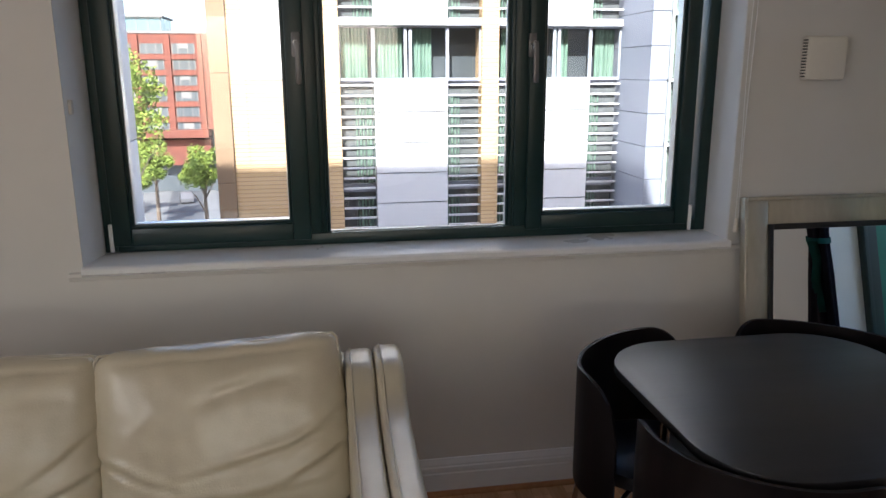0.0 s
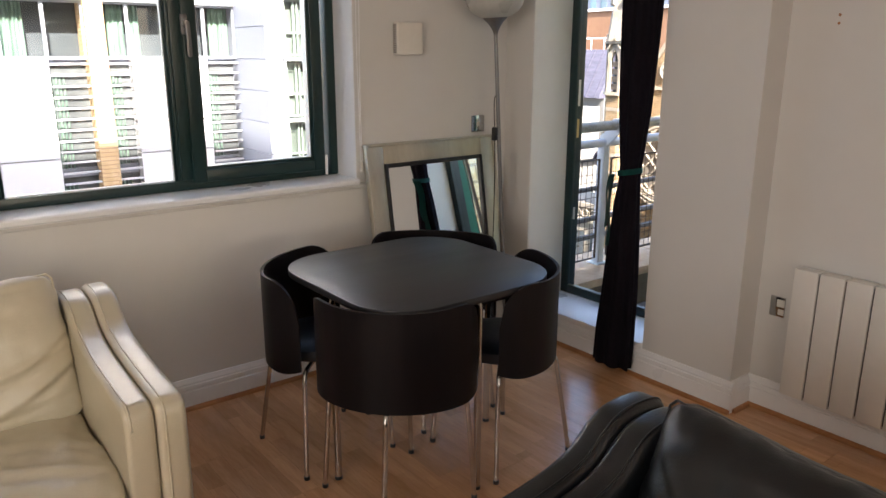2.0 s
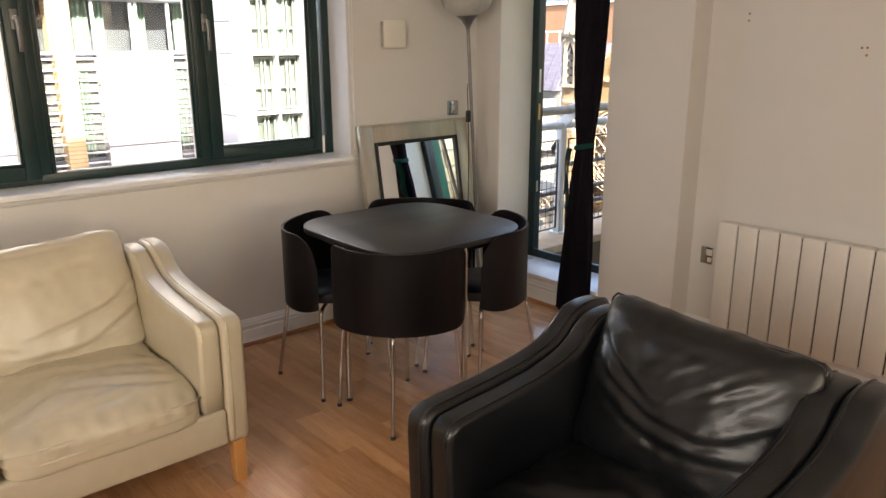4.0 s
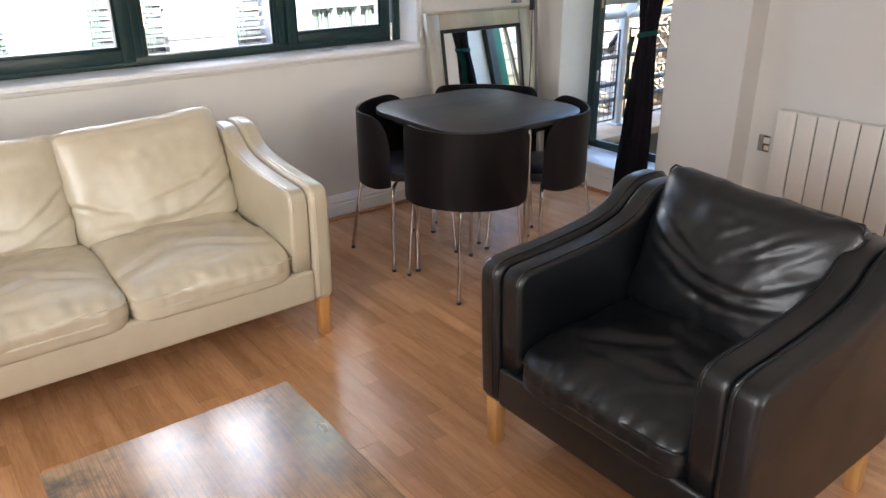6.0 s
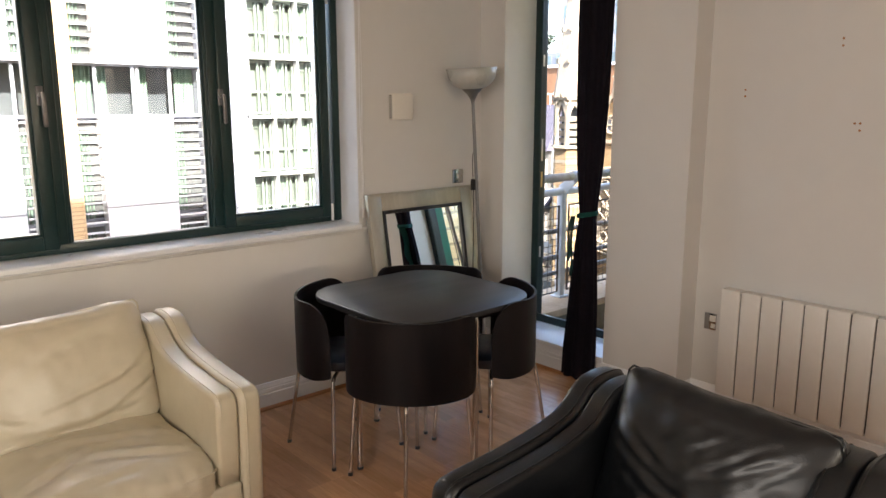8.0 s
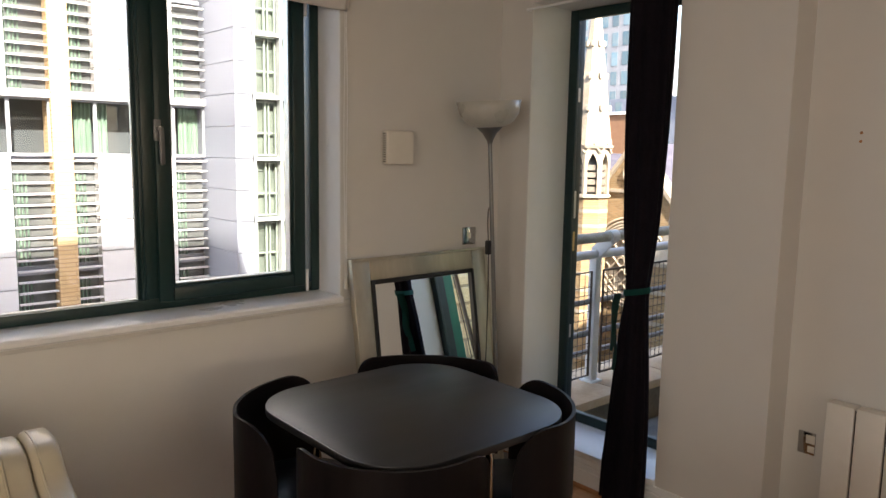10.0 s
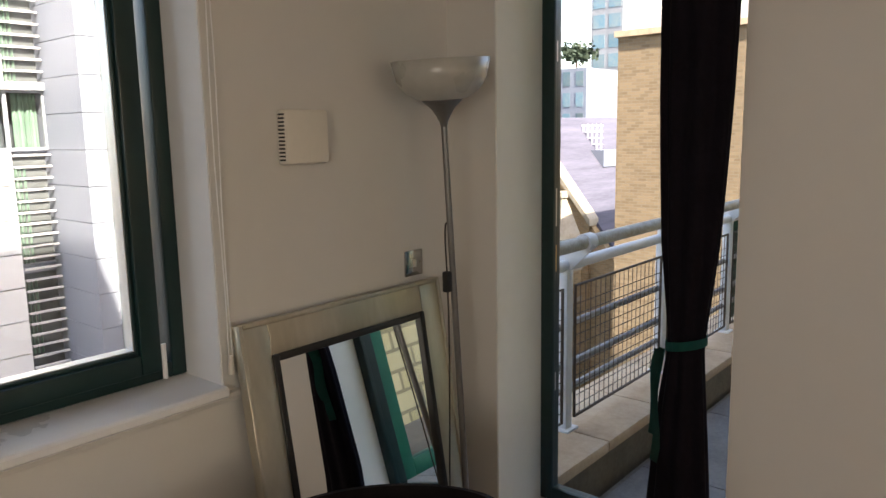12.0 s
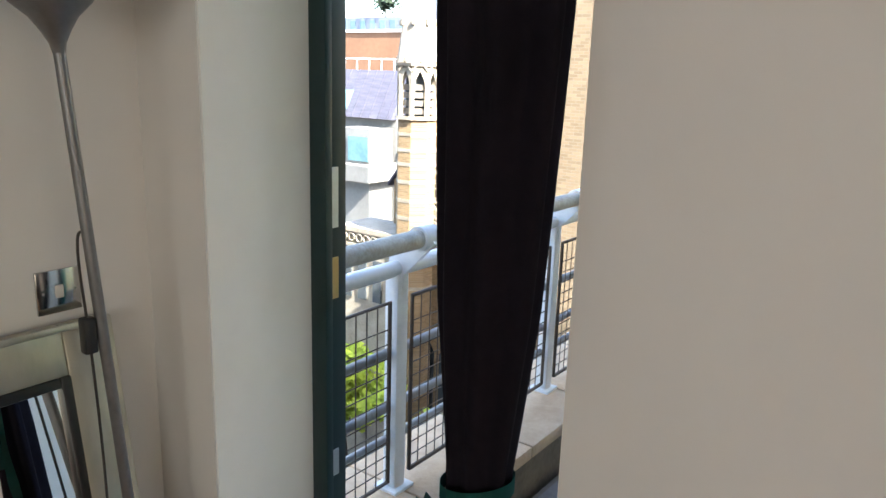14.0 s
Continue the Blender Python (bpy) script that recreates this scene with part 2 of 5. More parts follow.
def tube(points, r, n=10, bm=None, cap=True):
    """A round bar through points; r is one radius or one for each point."""
    bm = bm or bmesh.new()
    pts = [Vector(p) for p in points]
    radii = r if hasattr(r, "__len__") else [r] * len(pts)
    rings = []
    ref = None
    for i, p in enumerate(pts):
        d = (pts[min(i + 1, len(pts) - 1)] - pts[max(i - 1, 0)]).normalized()
        if ref is None:
            ref = d.orthogonal().normalized()
        ref = (ref - d * ref.dot(d)).normalized()
        side = d.cross(ref)
        rings.append([bm.verts.new(p + radii[i] * (math.cos(a) * ref + math.sin(a) * side)) for a in (2 * math.pi * k / n for k in range(n))])
    for a, b in zip(rings, rings[1:]):
        for k in range(n):
            bm.faces.new((a[k], a[(k + 1) % n], b[(k + 1) % n], b[k]))
    if cap:
        bm.faces.new(rings[0][::-1]), bm.faces.new(rings[-1])
    return bm


def lathe(profile, n=40, bm=None, centre=(0, 0)):
    """A body turned about z from (radius, height) pairs."""
    bm = bm or bmesh.new()
    rings = []
    for r, z in profile:
        rings.append([bm.verts.new((centre[0] + max(r, 1e-4) * math.cos(2 * math.pi * k / n), centre[1] + max(r, 1e-4) * math.sin(2 * math.pi * k / n), z)) for k in range(n)])
    for a, b in zip(rings, rings[1:]):
        for k in range(n):
            bm.faces.new((a[k], a[(k + 1) % n], b[(k + 1) % n], b[k]))
    return bm


def prism(outline, axis, a, b, r=0.0, seg=2):
    """An outline in the two other axes, drawn out along axis from a to b, its rims rounded by r."""
    bm = bmesh.new()

    def at(u, v, w):
        return {"x": (w, u, v), "y": (u, w, v), "z": (u, v, w)}[axis]

    lo, hi = [bm.verts.new(at(u, v, a)) for u, v in outline], [bm.verts.new(at(u, v, b)) for u, v in outline]
    k = len(outline)
    bm.faces.new(lo[::-1]), bm.faces.new(hi)
    for i in range(k):
        bm.faces.new((lo[i], lo[(i + 1) % k], hi[(i + 1) % k], hi[i]))
    bmesh.ops.recalc_face_normals(bm, faces=bm.faces[:])
    if r:
        rims = [e for e in bm.edges if abs(e.verts[0].co["xyz".index(axis)] - e.verts[1].co["xyz".index(axis)]) < 1e-6]
        bmesh.ops.bevel(bm, geom=rims, offset=r, segments=seg, profile=0.5, affect="EDGES", clamp_overlap=True)
    return bm


def spline(points, n=6):
    """A smooth line through points."""
    pts = [points[0], *points, points[-1]]
    out = []
    for i in range(1, len(pts) - 2):
        p0, p1, p2, p3 = (np.array(p, float) for p in pts[i - 1 : i + 3])
        for k in range(n):
            t = k / n
            out.append(tuple(0.5 * (2 * p1 + (p2 - p0) * t + (2 * p0 - 5 * p1 + 4 * p2 - p3) * t**2 + (3 * p1 - p0 - 3 * p2 + p3) * t**3)))
    return [*out, tuple(points[-1])]


def cushion(w, d, h, n=40, power=9.0, edge=0.6, crown=0.02, wrinkle=0.005, seed=0, droop=0.0, pinch=0.0, folds=(), puckers=0.0):
    """A stuffed leather cushion centred on the origin: full in the middle, thinner at its seams.
    Each fold is (x, y, half length, half width, slope, curve, depth) in parts of the half sides."""
    bm = bmesh.new()
    bmesh.ops.create_cube(bm, size=2.0)
    bmesh.ops.subdivide_edges(bm, edges=bm.edges[:], cuts=n, use_grid_fill=True)
    for v in bm.verts:
        x, y, z = v.co
        k = (abs(x) ** power + abs(y) ** power + abs(z) ** power) ** (1 / power)
        x, y, z = x / k, y / k, z / k
        ax, ay = min(1, abs(x)), min(1, abs(y))
        full = ((1 - ax**4) * (1 - ay**4)) ** 0.5
        body = (1 - x * x) * (1 - y * y)
        p = Vector((x * w / 2 * (1 - pinch * (1 - y * y)), y * d / 2 * (1 - pinch * (1 - x * x) * (1 if y > 0 else -0.6)), z * h / 2 * (edge + (1 - edge) * full)))
        p.z += (1 if z > 0 else -1) * crown * max(0, body) * min(1, abs(z) * 1.3)
        p.z -= droop * max(0, -y) ** 5
        q = Vector((x * w * 2.2 + seed * 7, y * d * 2.2, z * h * 2))
        amount = wrinkle * (noise.noise(q * 1.7) * 1.4 + 0.5 * noise.noise(q * 5.0) + 0.16 * noise.noise(q * 13.0 + Vector((3, 1, 5))))
        for fx, fy, ln, wd, slope, curve, amp in folds:
            s = y - (fy + slope * (x - fx) + curve * (x - fx) ** 2) + 0.03 * noise.noise(q * 2.4)
            a = amp * math.exp(-(((x - fx) / ln) ** 2) * 1.4)
            amount += a * (-math.exp(-((s / wd) ** 2)) + 0.75 * math.exp(-(((s - 1.9 * wd) / (1.4 * wd)) ** 2)))
        if puckers and z > -0.6:
            a = math.exp(-(((y + 0.93) / 0.10) ** 2))
            amount += puckers * a * (abs(math.sin(x * 15 + 1.6 * noise.noise(Vector((x * 4, seed, 0))))) ** 2.5 - 0.4)
        nrm = Vector((x**5, y**5, z**3)).normalized()
        v.co = p + nrm * amount * (1 if z > 0 else 0.3)
    return bm


# ---- structure ----
XW, YS, ZC = -2.7, -2.9, 2.55          # west wall, south wall, ceiling
YN, XE, XR, YP = 2.76, 2.79, 2.94, 1.305  # north wall, east wall, recessed east wall, where the pier ends
WX0, WX1, WZ0, WZ1, WT = -0.35, 1.845, 0.90, 2.27, 3.12
WXS = WX0 - 0.023                     # the west reveal opens out into the room
DY0, DY1, DZ0, DZ1, DT = 1.765, 2.56, 0.165, 2.25, 3.16

setting("wall_north", boxes((XW - 0.2, YN, 0, WXS, WT, ZC), (WX1, YN, 0, DT, WT, ZC), (WXS, YN, 0, WX1, WT, WZ0 - 0.03), (WXS, YN, WZ1, WX1, WT, ZC)), M["wall"])
setting("wall_east", boxes((XE, DY1, 0, DT, YN, ZC), (XE, YP, 0, DT, DY0, ZC), (XE, DY0, 0, DT, DY1, DZ0 - 0.03), (XE, DY0, DZ1, DT, DY1, ZC)), M["wall"])
setting("wall_east_recess", boxes((XR, YS - 0.2, 0, DT, YP, ZC)), M["wall"])
setting("wall_south", boxes((XW, YS - 0.2, 0, -0.9, YS, ZC), (1.3, YS - 0.2, 0, XR, YS, ZC), (-0.9, YS - 0.2, 0, 1.3, YS, 0.7), (-0.9, YS - 0.2, 2.3, 1.3, YS, ZC)), M["wall"])
setting("wall_west", boxes((XW - 0.2, YS - 0.2, 0, XW, -1.9, ZC), (XW - 0.2, 0.5, 0, XW, YN, ZC), (XW - 0.2, -1.9, 0, XW, 0.5, 0.7), (XW - 0.2, -1.9, 2.3, XW, 0.5, ZC)), M["wall"])
setting("ceiling", boxes((XW - 0.2, YS - 0.2, ZC, DT, WT, ZC + 0.3)), M["ceiling"])
floor = setting("floor", boxes((XW - 0.2, YS - 0.2, -0.25, DT, WT, -0.014)), M["bead"])

SK = [(0, 0), (0.022, 0), (0.022, 0.082), (0.018, 0.086), (0.018, 0.090), (0.022, 0.094), (0.022, 0.108), (0.017, 0.112), (0.017, 0.118), (0.012, 0.128), (0.008, 0.137), (0, 0.137)]
BEAD = [(0.0, 0.0), (0.016, 0.0), (0.0155, 0.005), (0.012, 0.011), (0.006, 0.015), (0.0, 0.016)]


def skirting(name, along, a, b, wall, sign, outline, material, off=0.0):
    """A moulding along a wall; sign is the way into the room."""
    if along == "x":
        bm = prism([(wall + sign * (d + off), z) for d, z in outline], "x", a, b)
    else:
        bm = prism([(wall + sign * (d + off), z) for d, z in outline], "y", a, b)
    return setting(name, bm, material)


for name, along, a, b, wall, sign in (
    ("baseboard_north", "x", XW, XE - 0.022, YN, -1), ("baseboard_east", "y", YP - 0.022, YN, XE, -1), ("baseboard_return", "x", XE, XR - 0.022, YP, -1),
    ("baseboard_recess", "y", YS, YP, XR, -1), ("baseboard_south", "x", XW, XR - 0.022, YS, 1), ("baseboard_west", "y", YS + 0.022, YN - 0.022, XW, 1),
):
    skirting(name, along, a, b, wall, sign, SK, M["trim"])
    skirting(name.replace("baseboard", "trim"), along, a, b, wall, sign, BEAD, M["bead"], 0.022)

# window sill and door sill
sill = [(2.742, WZ0 + 0.018), (2.735, WZ0 + 0.012), (2.735, WZ0 - 0.004), (2.742, WZ0 - 0.010), (2.748, WZ0 - 0.016), (2.9, WZ0 - 0.016), (3.0, WZ0 - 0.016), (3.0, WZ0 + 0.018)]
setting("window_sill", prism(sill, "x", WXS, WX1), M["trim"], True)
HANDLE = surf("satin_grey_handle", (0.16, 0.16, 0.165), (0.22, 0.22, 0.225), 20, 0.35, 0.45, metal=0.7)
# thin linings added over the reveals, paler and bluer: daylight put into the colour
REVEAL = surf("skylit_reveal_paint", (0.80, 0.81, 0.82), (0.84, 0.85, 0.86), 3, 0.4, 0.55, 0.05, 90, bdist=0.002)
setting("window_reveal", prism([(WXS, YN + 0.004), (WX0 + 0.0018, 2.93), (WX0 + 0.0018, WT), (WXS, WT)], "z", WZ0 + 0.018, WZ1), REVEAL)
setting("window_reveal", boxes((WX1 - 0.003, YN + 0.004, WZ0, WX1, 2.93, WZ1), (WX0 + 0.003, YN + 0.004, WZ1 - 0.003, WX1 - 0.003, 2.93, WZ1)), REVEAL)
# wall cream brightened on added door linings, standing in for light on the jambs
JAMB = surf("daylit_jamb_paint", (0.82, 0.80, 0.73), (0.86, 0.84, 0.77), 3, 0.4, 0.55, 0.05, 90, bdist=0.002)
setting("door_reveal", boxes((XE + 0.004, DY1 - 0.003, DZ0, 3.068, DY1, DZ1), (XE + 0.004, DY0, DZ0, 3.068, DY0 + 0.003, DZ1)), JAMB)
setting("window_sill_nose", prism([(2.7599, WZ0 + 0.0), (2.748, WZ0 - 0.004), (2.744, WZ0 - 0.014), (2.748, WZ0 - 0.026), (2.7599, WZ0 - 0.03)], "x", WX0 - 0.065, WX1 + 0.06), M["wall"], True)
setting("door_sill", rbox(XE - 0.012, DY0, DZ0 - 0.03, 3.07, DY1, DZ0, 0.004), M["trim"], True)


# ---- window_1: green frame, two opening casements and a fixed middle light ----
def frame_ring(x0, z0, x1, z1, y0, y1, w, top=None, r=0.004):
    """A rectangular frame in the xz plane."""
    top = top or w
    bm = bmesh.new()
    for b in ((x0, y0, z0, x0 + w, y1, z1), (x1 - w, y0, z0, x1, y1, z1), (x0 + w, y0, z0, x1 - w, y1, z0 + w), (x0 + w, y0, z1 - top, x1 - w, y1, z1)):
        rbox(*b, r=r, bm=bm)
    return bm


def frame_ring_yz(y0, z0, y1, z1, x0, x1, w, r=0.003):
    bm = bmesh.new()
    for b in ((x0, y0, z0, x1, y0 + w, z1), (x0, y1 - w, z0, x1, y1, z1), (x0, y0 + w, z0, x1, y1 - w, z0 + w), (x0, y0 + w, z1 - w, x1, y1 - w, z1)):
        rbox(*b, r=r, bm=bm)
    return bm


WIN = thing("window_1", (0, 0, 0), "dark green three-light window, closed, with silver handles", "window")
WIN["kind"] = "structure"
ZB, ZT = WZ0 + 0.02, WZ1 - 0.002
part("window_frame", frame_ring(WX0 + 0.002, ZB, WX1 - 0.002, ZT, 2.93, 3.0, 0.042), M["green"], WIN, smooth=True)
for x in (0.318, 1.078):
    part("mullion", rbox(x, 2.928, ZB + 0.042, x + 0.066, 3.0, ZT - 0.042, 0.004), M["green"], WIN, smooth=True)


def casement(x0, x1, z0, z1, w, y0, name="casement", handle=None, hinge=None):
    sash = part(name, frame_ring(x0, z0, x1, z1, y0, 2.985, w, r=0.006), M["green"], WIN, smooth=True)
    part("bead", frame_ring(x0 + w, z0 + w, x1 - w, z1 - w, y0 + 0.012, 2.98, 0.010, r=0.002), M["green"], sash, smooth=True)
    part("seal", frame_ring(x0 + w + 0.010, z0 + w + 0.010, x1 - w - 0.010, z1 - w - 0.010, y0 + 0.018, 2.975, 0.003, r=0.001), M["alu"], sash)
    pane = part("pane", boxes((x0 + w + 0.008, 2.958, z0 + w + 0.008, x1 - w - 0.008, 2.964, z1 - w - 0.008)), M["pane"], sash)
    pane.visible_shadow = False
    return sash


c1 = casement(-0.318, 0.345, ZB + 0.022, ZT - 0.03, 0.062, 2.915)
c2 = casement(0.378, 1.090, ZB + 0.008, ZT - 0.03, 0.024, 2.94, "fixed_light")
c3 = casement(1.125, 1.765, ZB + 0.028, ZT - 0.03, 0.056, 2.915)


def window_handle(x, parent):
    z = 1.612
    h = part("handle", rbox(x - 0.014, 2.903, z - 0.045, x + 0.014, 2.915, z + 0.035, 0.004), HANDLE, parent, "brushed silver window handle", smooth=True)
    part("grip", prism([(-0.010, 0), (-0.008, 0.012), (0.008, 0.012), (0.010, 0), (0.011, -0.03), (0.010, -0.125), (0.0, -0.13), (-0.008, -0.125), (-0.007, -0.03)], "y", -0.008, 0.006, 0.003), HANDLE, h, smooth=True, at=pose(x + 0.003, 2.880, z - 0.005, 0, -1, 0))
    part("spindle", tube([(x, 2.903, z), (x, 2.874, z)], 0.009, 12), M["alu"], h, smooth=True)


window_handle(0.322, c1)
window_handle(1.132, c3)
for x, p in ((-0.322, c1), (1.772, c3)):
    for z in (ZB + 0.05, ZT - 0.12):
        part("hinge", tube([(x, 2.918, z - 0.045), (x, 2.918, z + 0.05)], 0.007, 12), M["trim"], p, smooth=True)

# small white catch on the reveal
catch = thing("wall_clip", (WX0 - 0.022, 2.80, 1.415), "small white plastic clip on the window reveal", "clip")
part("clip", rbox(0, -0.012, -0.022, 0.012, 0.012, 0.022, 0.003), M["white"], catch, smooth=True)

# ---- roller of folded white blind over the window ----
blind = thing("roman_blind", (0, 0, 0), "white fabric blind drawn up over the window", "blind")
BLIND = surf("off_white_blind_fabric", (0.60, 0.57, 0.54), (0.68, 0.65, 0.62), 3, 0.8, 0.95, 0.4, 60, bdist=0.004, stretch=(0.4, 1, 1))
for k in range(3):
    z0 = 2.118 + k * 0.055
    prof = [(2.735 - 0.012 * (k % 2), z0), (2.728, z0 + 0.012), (2.722, z0 + 0.045), (2.730, z0 + 0.075), (2.752, z0 + 0.078), (2.757, z0 + 0.01)]
    fold = bmesh.new()
    rows_ = []
    for i in range(91):
        x = WX0 - 0.02 + (WX1 - WX0 + 0.04) * i / 90
        sag = 0.006 * abs(math.sin(math.pi * (x + 0.1) / 0.42)) + 0.003 * noise.noise(Vector((x * 6, k, 0)))
        rows_.append([fold.verts.new((x, y + (0.004 * noise.noise(Vector((x * 4, y * 30, k * 3.0))) if j_ < 4 else 0), z - sag)) for j_, (y, z) in enumerate(prof)])
    for p, q in zip(rows_, rows_[1:]):
        for a in range(6):
            fold.faces.new((p[a], q[a], q[(a + 1) % 6], p[(a + 1) % 6]))
    fold.faces.new(rows_[0]), fold.faces.new(rows_[-1][::-1])
    bmesh.ops.recalc_face_normals(fold, faces=fold.faces[:])
    part("fold", fold, BLIND, blind, smooth="all")
for z in (2.243, 2.285):
    part("batten", tube([(WX0 - 0.01, 2.716, z), (WX1 + 0.035, 2.716, z)], 0.004, 8), M["alu"], blind, "thin metal batten", smooth=True)
for i in range(5):
    x = WX0 + 0.12 + i * 0.47
    part("lift_tape", boxes((x, 2.7165, 2.125, x + 0.018, 2.7185, 2.30)), M["ceiling"], blind)
part("headrail", rbox(WX0 - 0.02, 2.70, 2.30, WX1 + 0.02, 2.758, 2.345, 0.004), M["white"], blind, smooth=True)
for x0 in (WX1 + 0.008,):
    for dx, ph in ((0, 0), (0.012, 2.0)):
        pts = [(x0 + dx + 0.003 * math.sin(z * 7 + ph), 2.742, z) for z in np.linspace(2.3, 1.0, 14)]
        part("cord", tube(pts, 0.0016, 6), M["trim"], blind, smooth=True)
    part("cord_end", tube([(x0 + 0.006, 2.74, 1.0), (x0 + 0.006, 2.74, 0.95)], [0.006, 0.009], 10), M["white"], blind, smooth=True)

# ---- door_1: glazed balcony door frame, its leaf stands open outside ----
DOOR = thing("door_1", (0, 0, 0), "dark green painted balcony door frame with its leaf open to the outside", "door")
DOOR["kind"] = "structure"
part("door_frame", frame_ring_yz(DY0 + 0.002, DZ0 + 0.002, DY1 - 0.002, DZ1 - 0.002, 3.068, 3.09, 0.05), M["green"], DOOR, smooth=True)
part("rebate", frame_ring_yz(DY0 + 0.002, DZ0 + 0.002, DY1 - 0.002, DZ1 - 0.002, 3.09, 3.158, 0.026), M["green"], DOOR, smooth=True)
part("door_seal", frame_ring_yz(DY0 + 0.028, DZ0 + 0.028, DY1 - 0.028, DZ1 - 0.028, 3.09, 3.096, 0.008), M["darkseal"], DOOR)
for z, h in ((1.84, 0.07), (1.285, 0.14), (1.095, 0.10), (0.62, 0.07)):
    part("strike_plate", rbox(3.104, DY1 - 0.031, z - h / 2, 3.130, DY1 - 0.0275, z + h / 2, 0.001), M["alu"] if z != 1.095 else M["brass"], DOOR, "brass strike plate" if z == 1.095 else "steel strike plate")
# the frame's dark green brightened for the leaf: sunlight put into the colour
M["sunlitgreen"] = surf("sunlit_green_paint", (0.004, 0.12, 0.075), (0.006, 0.15, 0.095), 6, 0.35, 0.5)
leaf = part("leaf", frame_ring(3.16, DZ0 + 0.03, 3.86, DZ1, 1.72, 1.775, 0.085, r=0.006), M["sunlitgreen"], DOOR, "dark green glazed door leaf, open", smooth=True)
pane = part("pane", boxes((3.24, 1.745, DZ0 + 0.11, 3.78, 1.752, DZ1 - 0.08)), M["pane"], leaf)
pane.visible_shadow = False
part("handle", tube([(3.80, 1.776, 1.15), (3.80, 1.83, 1.15), (3.70, 1.83, 1.15)], 0.009, 10), M["alu"], leaf, smooth=True)


# ---- curtain ----
def folded(stations, folds, n=120, m=44, amp=0.010, seed=1):
    """Cloth gathered into a hanging bundle. stations: (height, centre y, centre x, half width, half depth)."""
    bm = bmesh.new()
    st = sorted(stations)
    zs = [s[0] for s in st]
    rings = []
    for j in range(m + 1):
        z = zs[0] + (zs[-1] - zs[0]) * j / m
        cy, cx, hw, hd = (float(np.interp(z, zs, [s[i] for s in st])) for i in (1, 2, 3, 4))
        ring = []
        for k in range(n):
            a = 2 * math.pi * k / n
            w = amp * (math.cos(folds * a + 0.5 * math.sin(z * 1.3)) + 0.5 * math.cos((folds * 0.5 + 1.5) * a + seed)) * min(1, hw / 0.09)
            w += 0.004 * noise.noise(Vector((math.cos(a) * 2, math.sin(a) * 2, z * 3 + seed)))
            ring.append(bm.verts.new((cx + (hd + w) * math.sin(a), cy + (hw + 0.6 * w) * math.cos(a), z + (0.006 * math.sin(folds * a) if j == 0 else -0.007 + 0.006 * math.sin(2 * folds * a) if j == m else 0))))
        rings.append(ring)
    for a, b in zip(rings, rings[1:]):
        for k in range(n):
            bm.faces.new((a[k], a[(k + 1) % n], b[(k + 1) % n], b[k]))
    bm.faces.new(rings[0][::-1]), bm.faces.new(rings[-1])
    return bm


cur = thing("curtain", (0, 0, 0), "black full-length curtain tied with a teal band", "curtain")
part("cloth", folded([(0.045, 1.880, 2.712, 0.106, 0.044), (0.19, 1.880, 2.718, 0.104, 0.044), (0.40, 1.885, 2.742, 0.092, 0.048), (0.80, 1.887, 2.756, 0.064, 0.044), (0.955, 1.884, 2.762, 0.048, 0.040), (1.0, 1.884, 2.762, 0.050, 0.040),
                      (1.25, 1.882, 2.763, 0.076, 0.046), (1.65, 1.879, 2.765, 0.094, 0.050), (2.20, 1.876, 2.765, 0.102, 0.050), (2.25, 1.876, 2.765, 0.102, 0.050)], 7, amp=0.011), M["curtain"], cur, smooth="all")
band = bmesh.new()
ring_lo, ring_hi = [], []
for k in range(40):
    a = 2 * math.pi * k / 40
    for lst, z in ((ring_lo, 0.958), (ring_hi, 0.984)):
        lst.append(band.verts.new((2.762 + 0.054 * math.sin(a), 1.885 + 0.057 * math.cos(a), z + 0.012 * math.cos(a) * -1)))
for k in range(40):
    band.faces.new((ring_lo[k], ring_lo[(k + 1) % 40], ring_hi[(k + 1) % 40], ring_hi[k]))
bmesh.ops.solidify(band, geom=band.faces[:], thickness=0.003)
part("tie_band", band, M["teal"], cur, "teal fabric tie band", smooth="all")
tail = bmesh.new()
for s, ln, off in ((1, 0.34, 0.0), (1, 0.25, 0.02)):
    pts = [(2.705 - off, 1.93 + 0.010 * math.sin(i * 0.7) + 0.003 * i, 0.962 - ln * i / 8) for i in range(9)]
    prev = None
    for i, p in enumerate(pts):
        w = 0.012 + 0.004 * math.sin(i * 1.1 + off * 50)
        a, b = tail.verts.new((p[0] - w * 0.5, p[1] - w, p[2])), tail.verts.new((p[0] + w * 0.5, p[1] + w, p[2]))
        if prev:
            tail.faces.new((prev[0], prev[1], b, a))
        prev = (a, b)
bmesh.ops.solidify(tail, geom=tail.faces[:], thickness=0.002)
part("tie_tail", tail, M["teal"], cur, "loose teal tie ends", smooth="all")
rod = thing("curtain_rod", (0, 0, 0), "thin white curtain rod across the head of the balcony door", "curtain rod")
part("rod", tube([(2.765, DY0 - 0.012, 2.226), (2.765, DY1 - 0.01, 2.216)], 0.006, 10), M["trim"], rod, smooth=True)
part("hook", tube([(2.765, DY0 - 0.012, 2.226), (2.79, DY0 - 0.012, 2.226)], 0.006, 8), M["trim"], rod, smooth=True)
part("hook", tube([(2.765, DY1 - 0.01, 2.216), (2.765, DY1 + 0.01, 2.216), (2.791, DY1 + 0.01, 2.216)], 0.006, 8), M["trim"], rod, smooth=True)
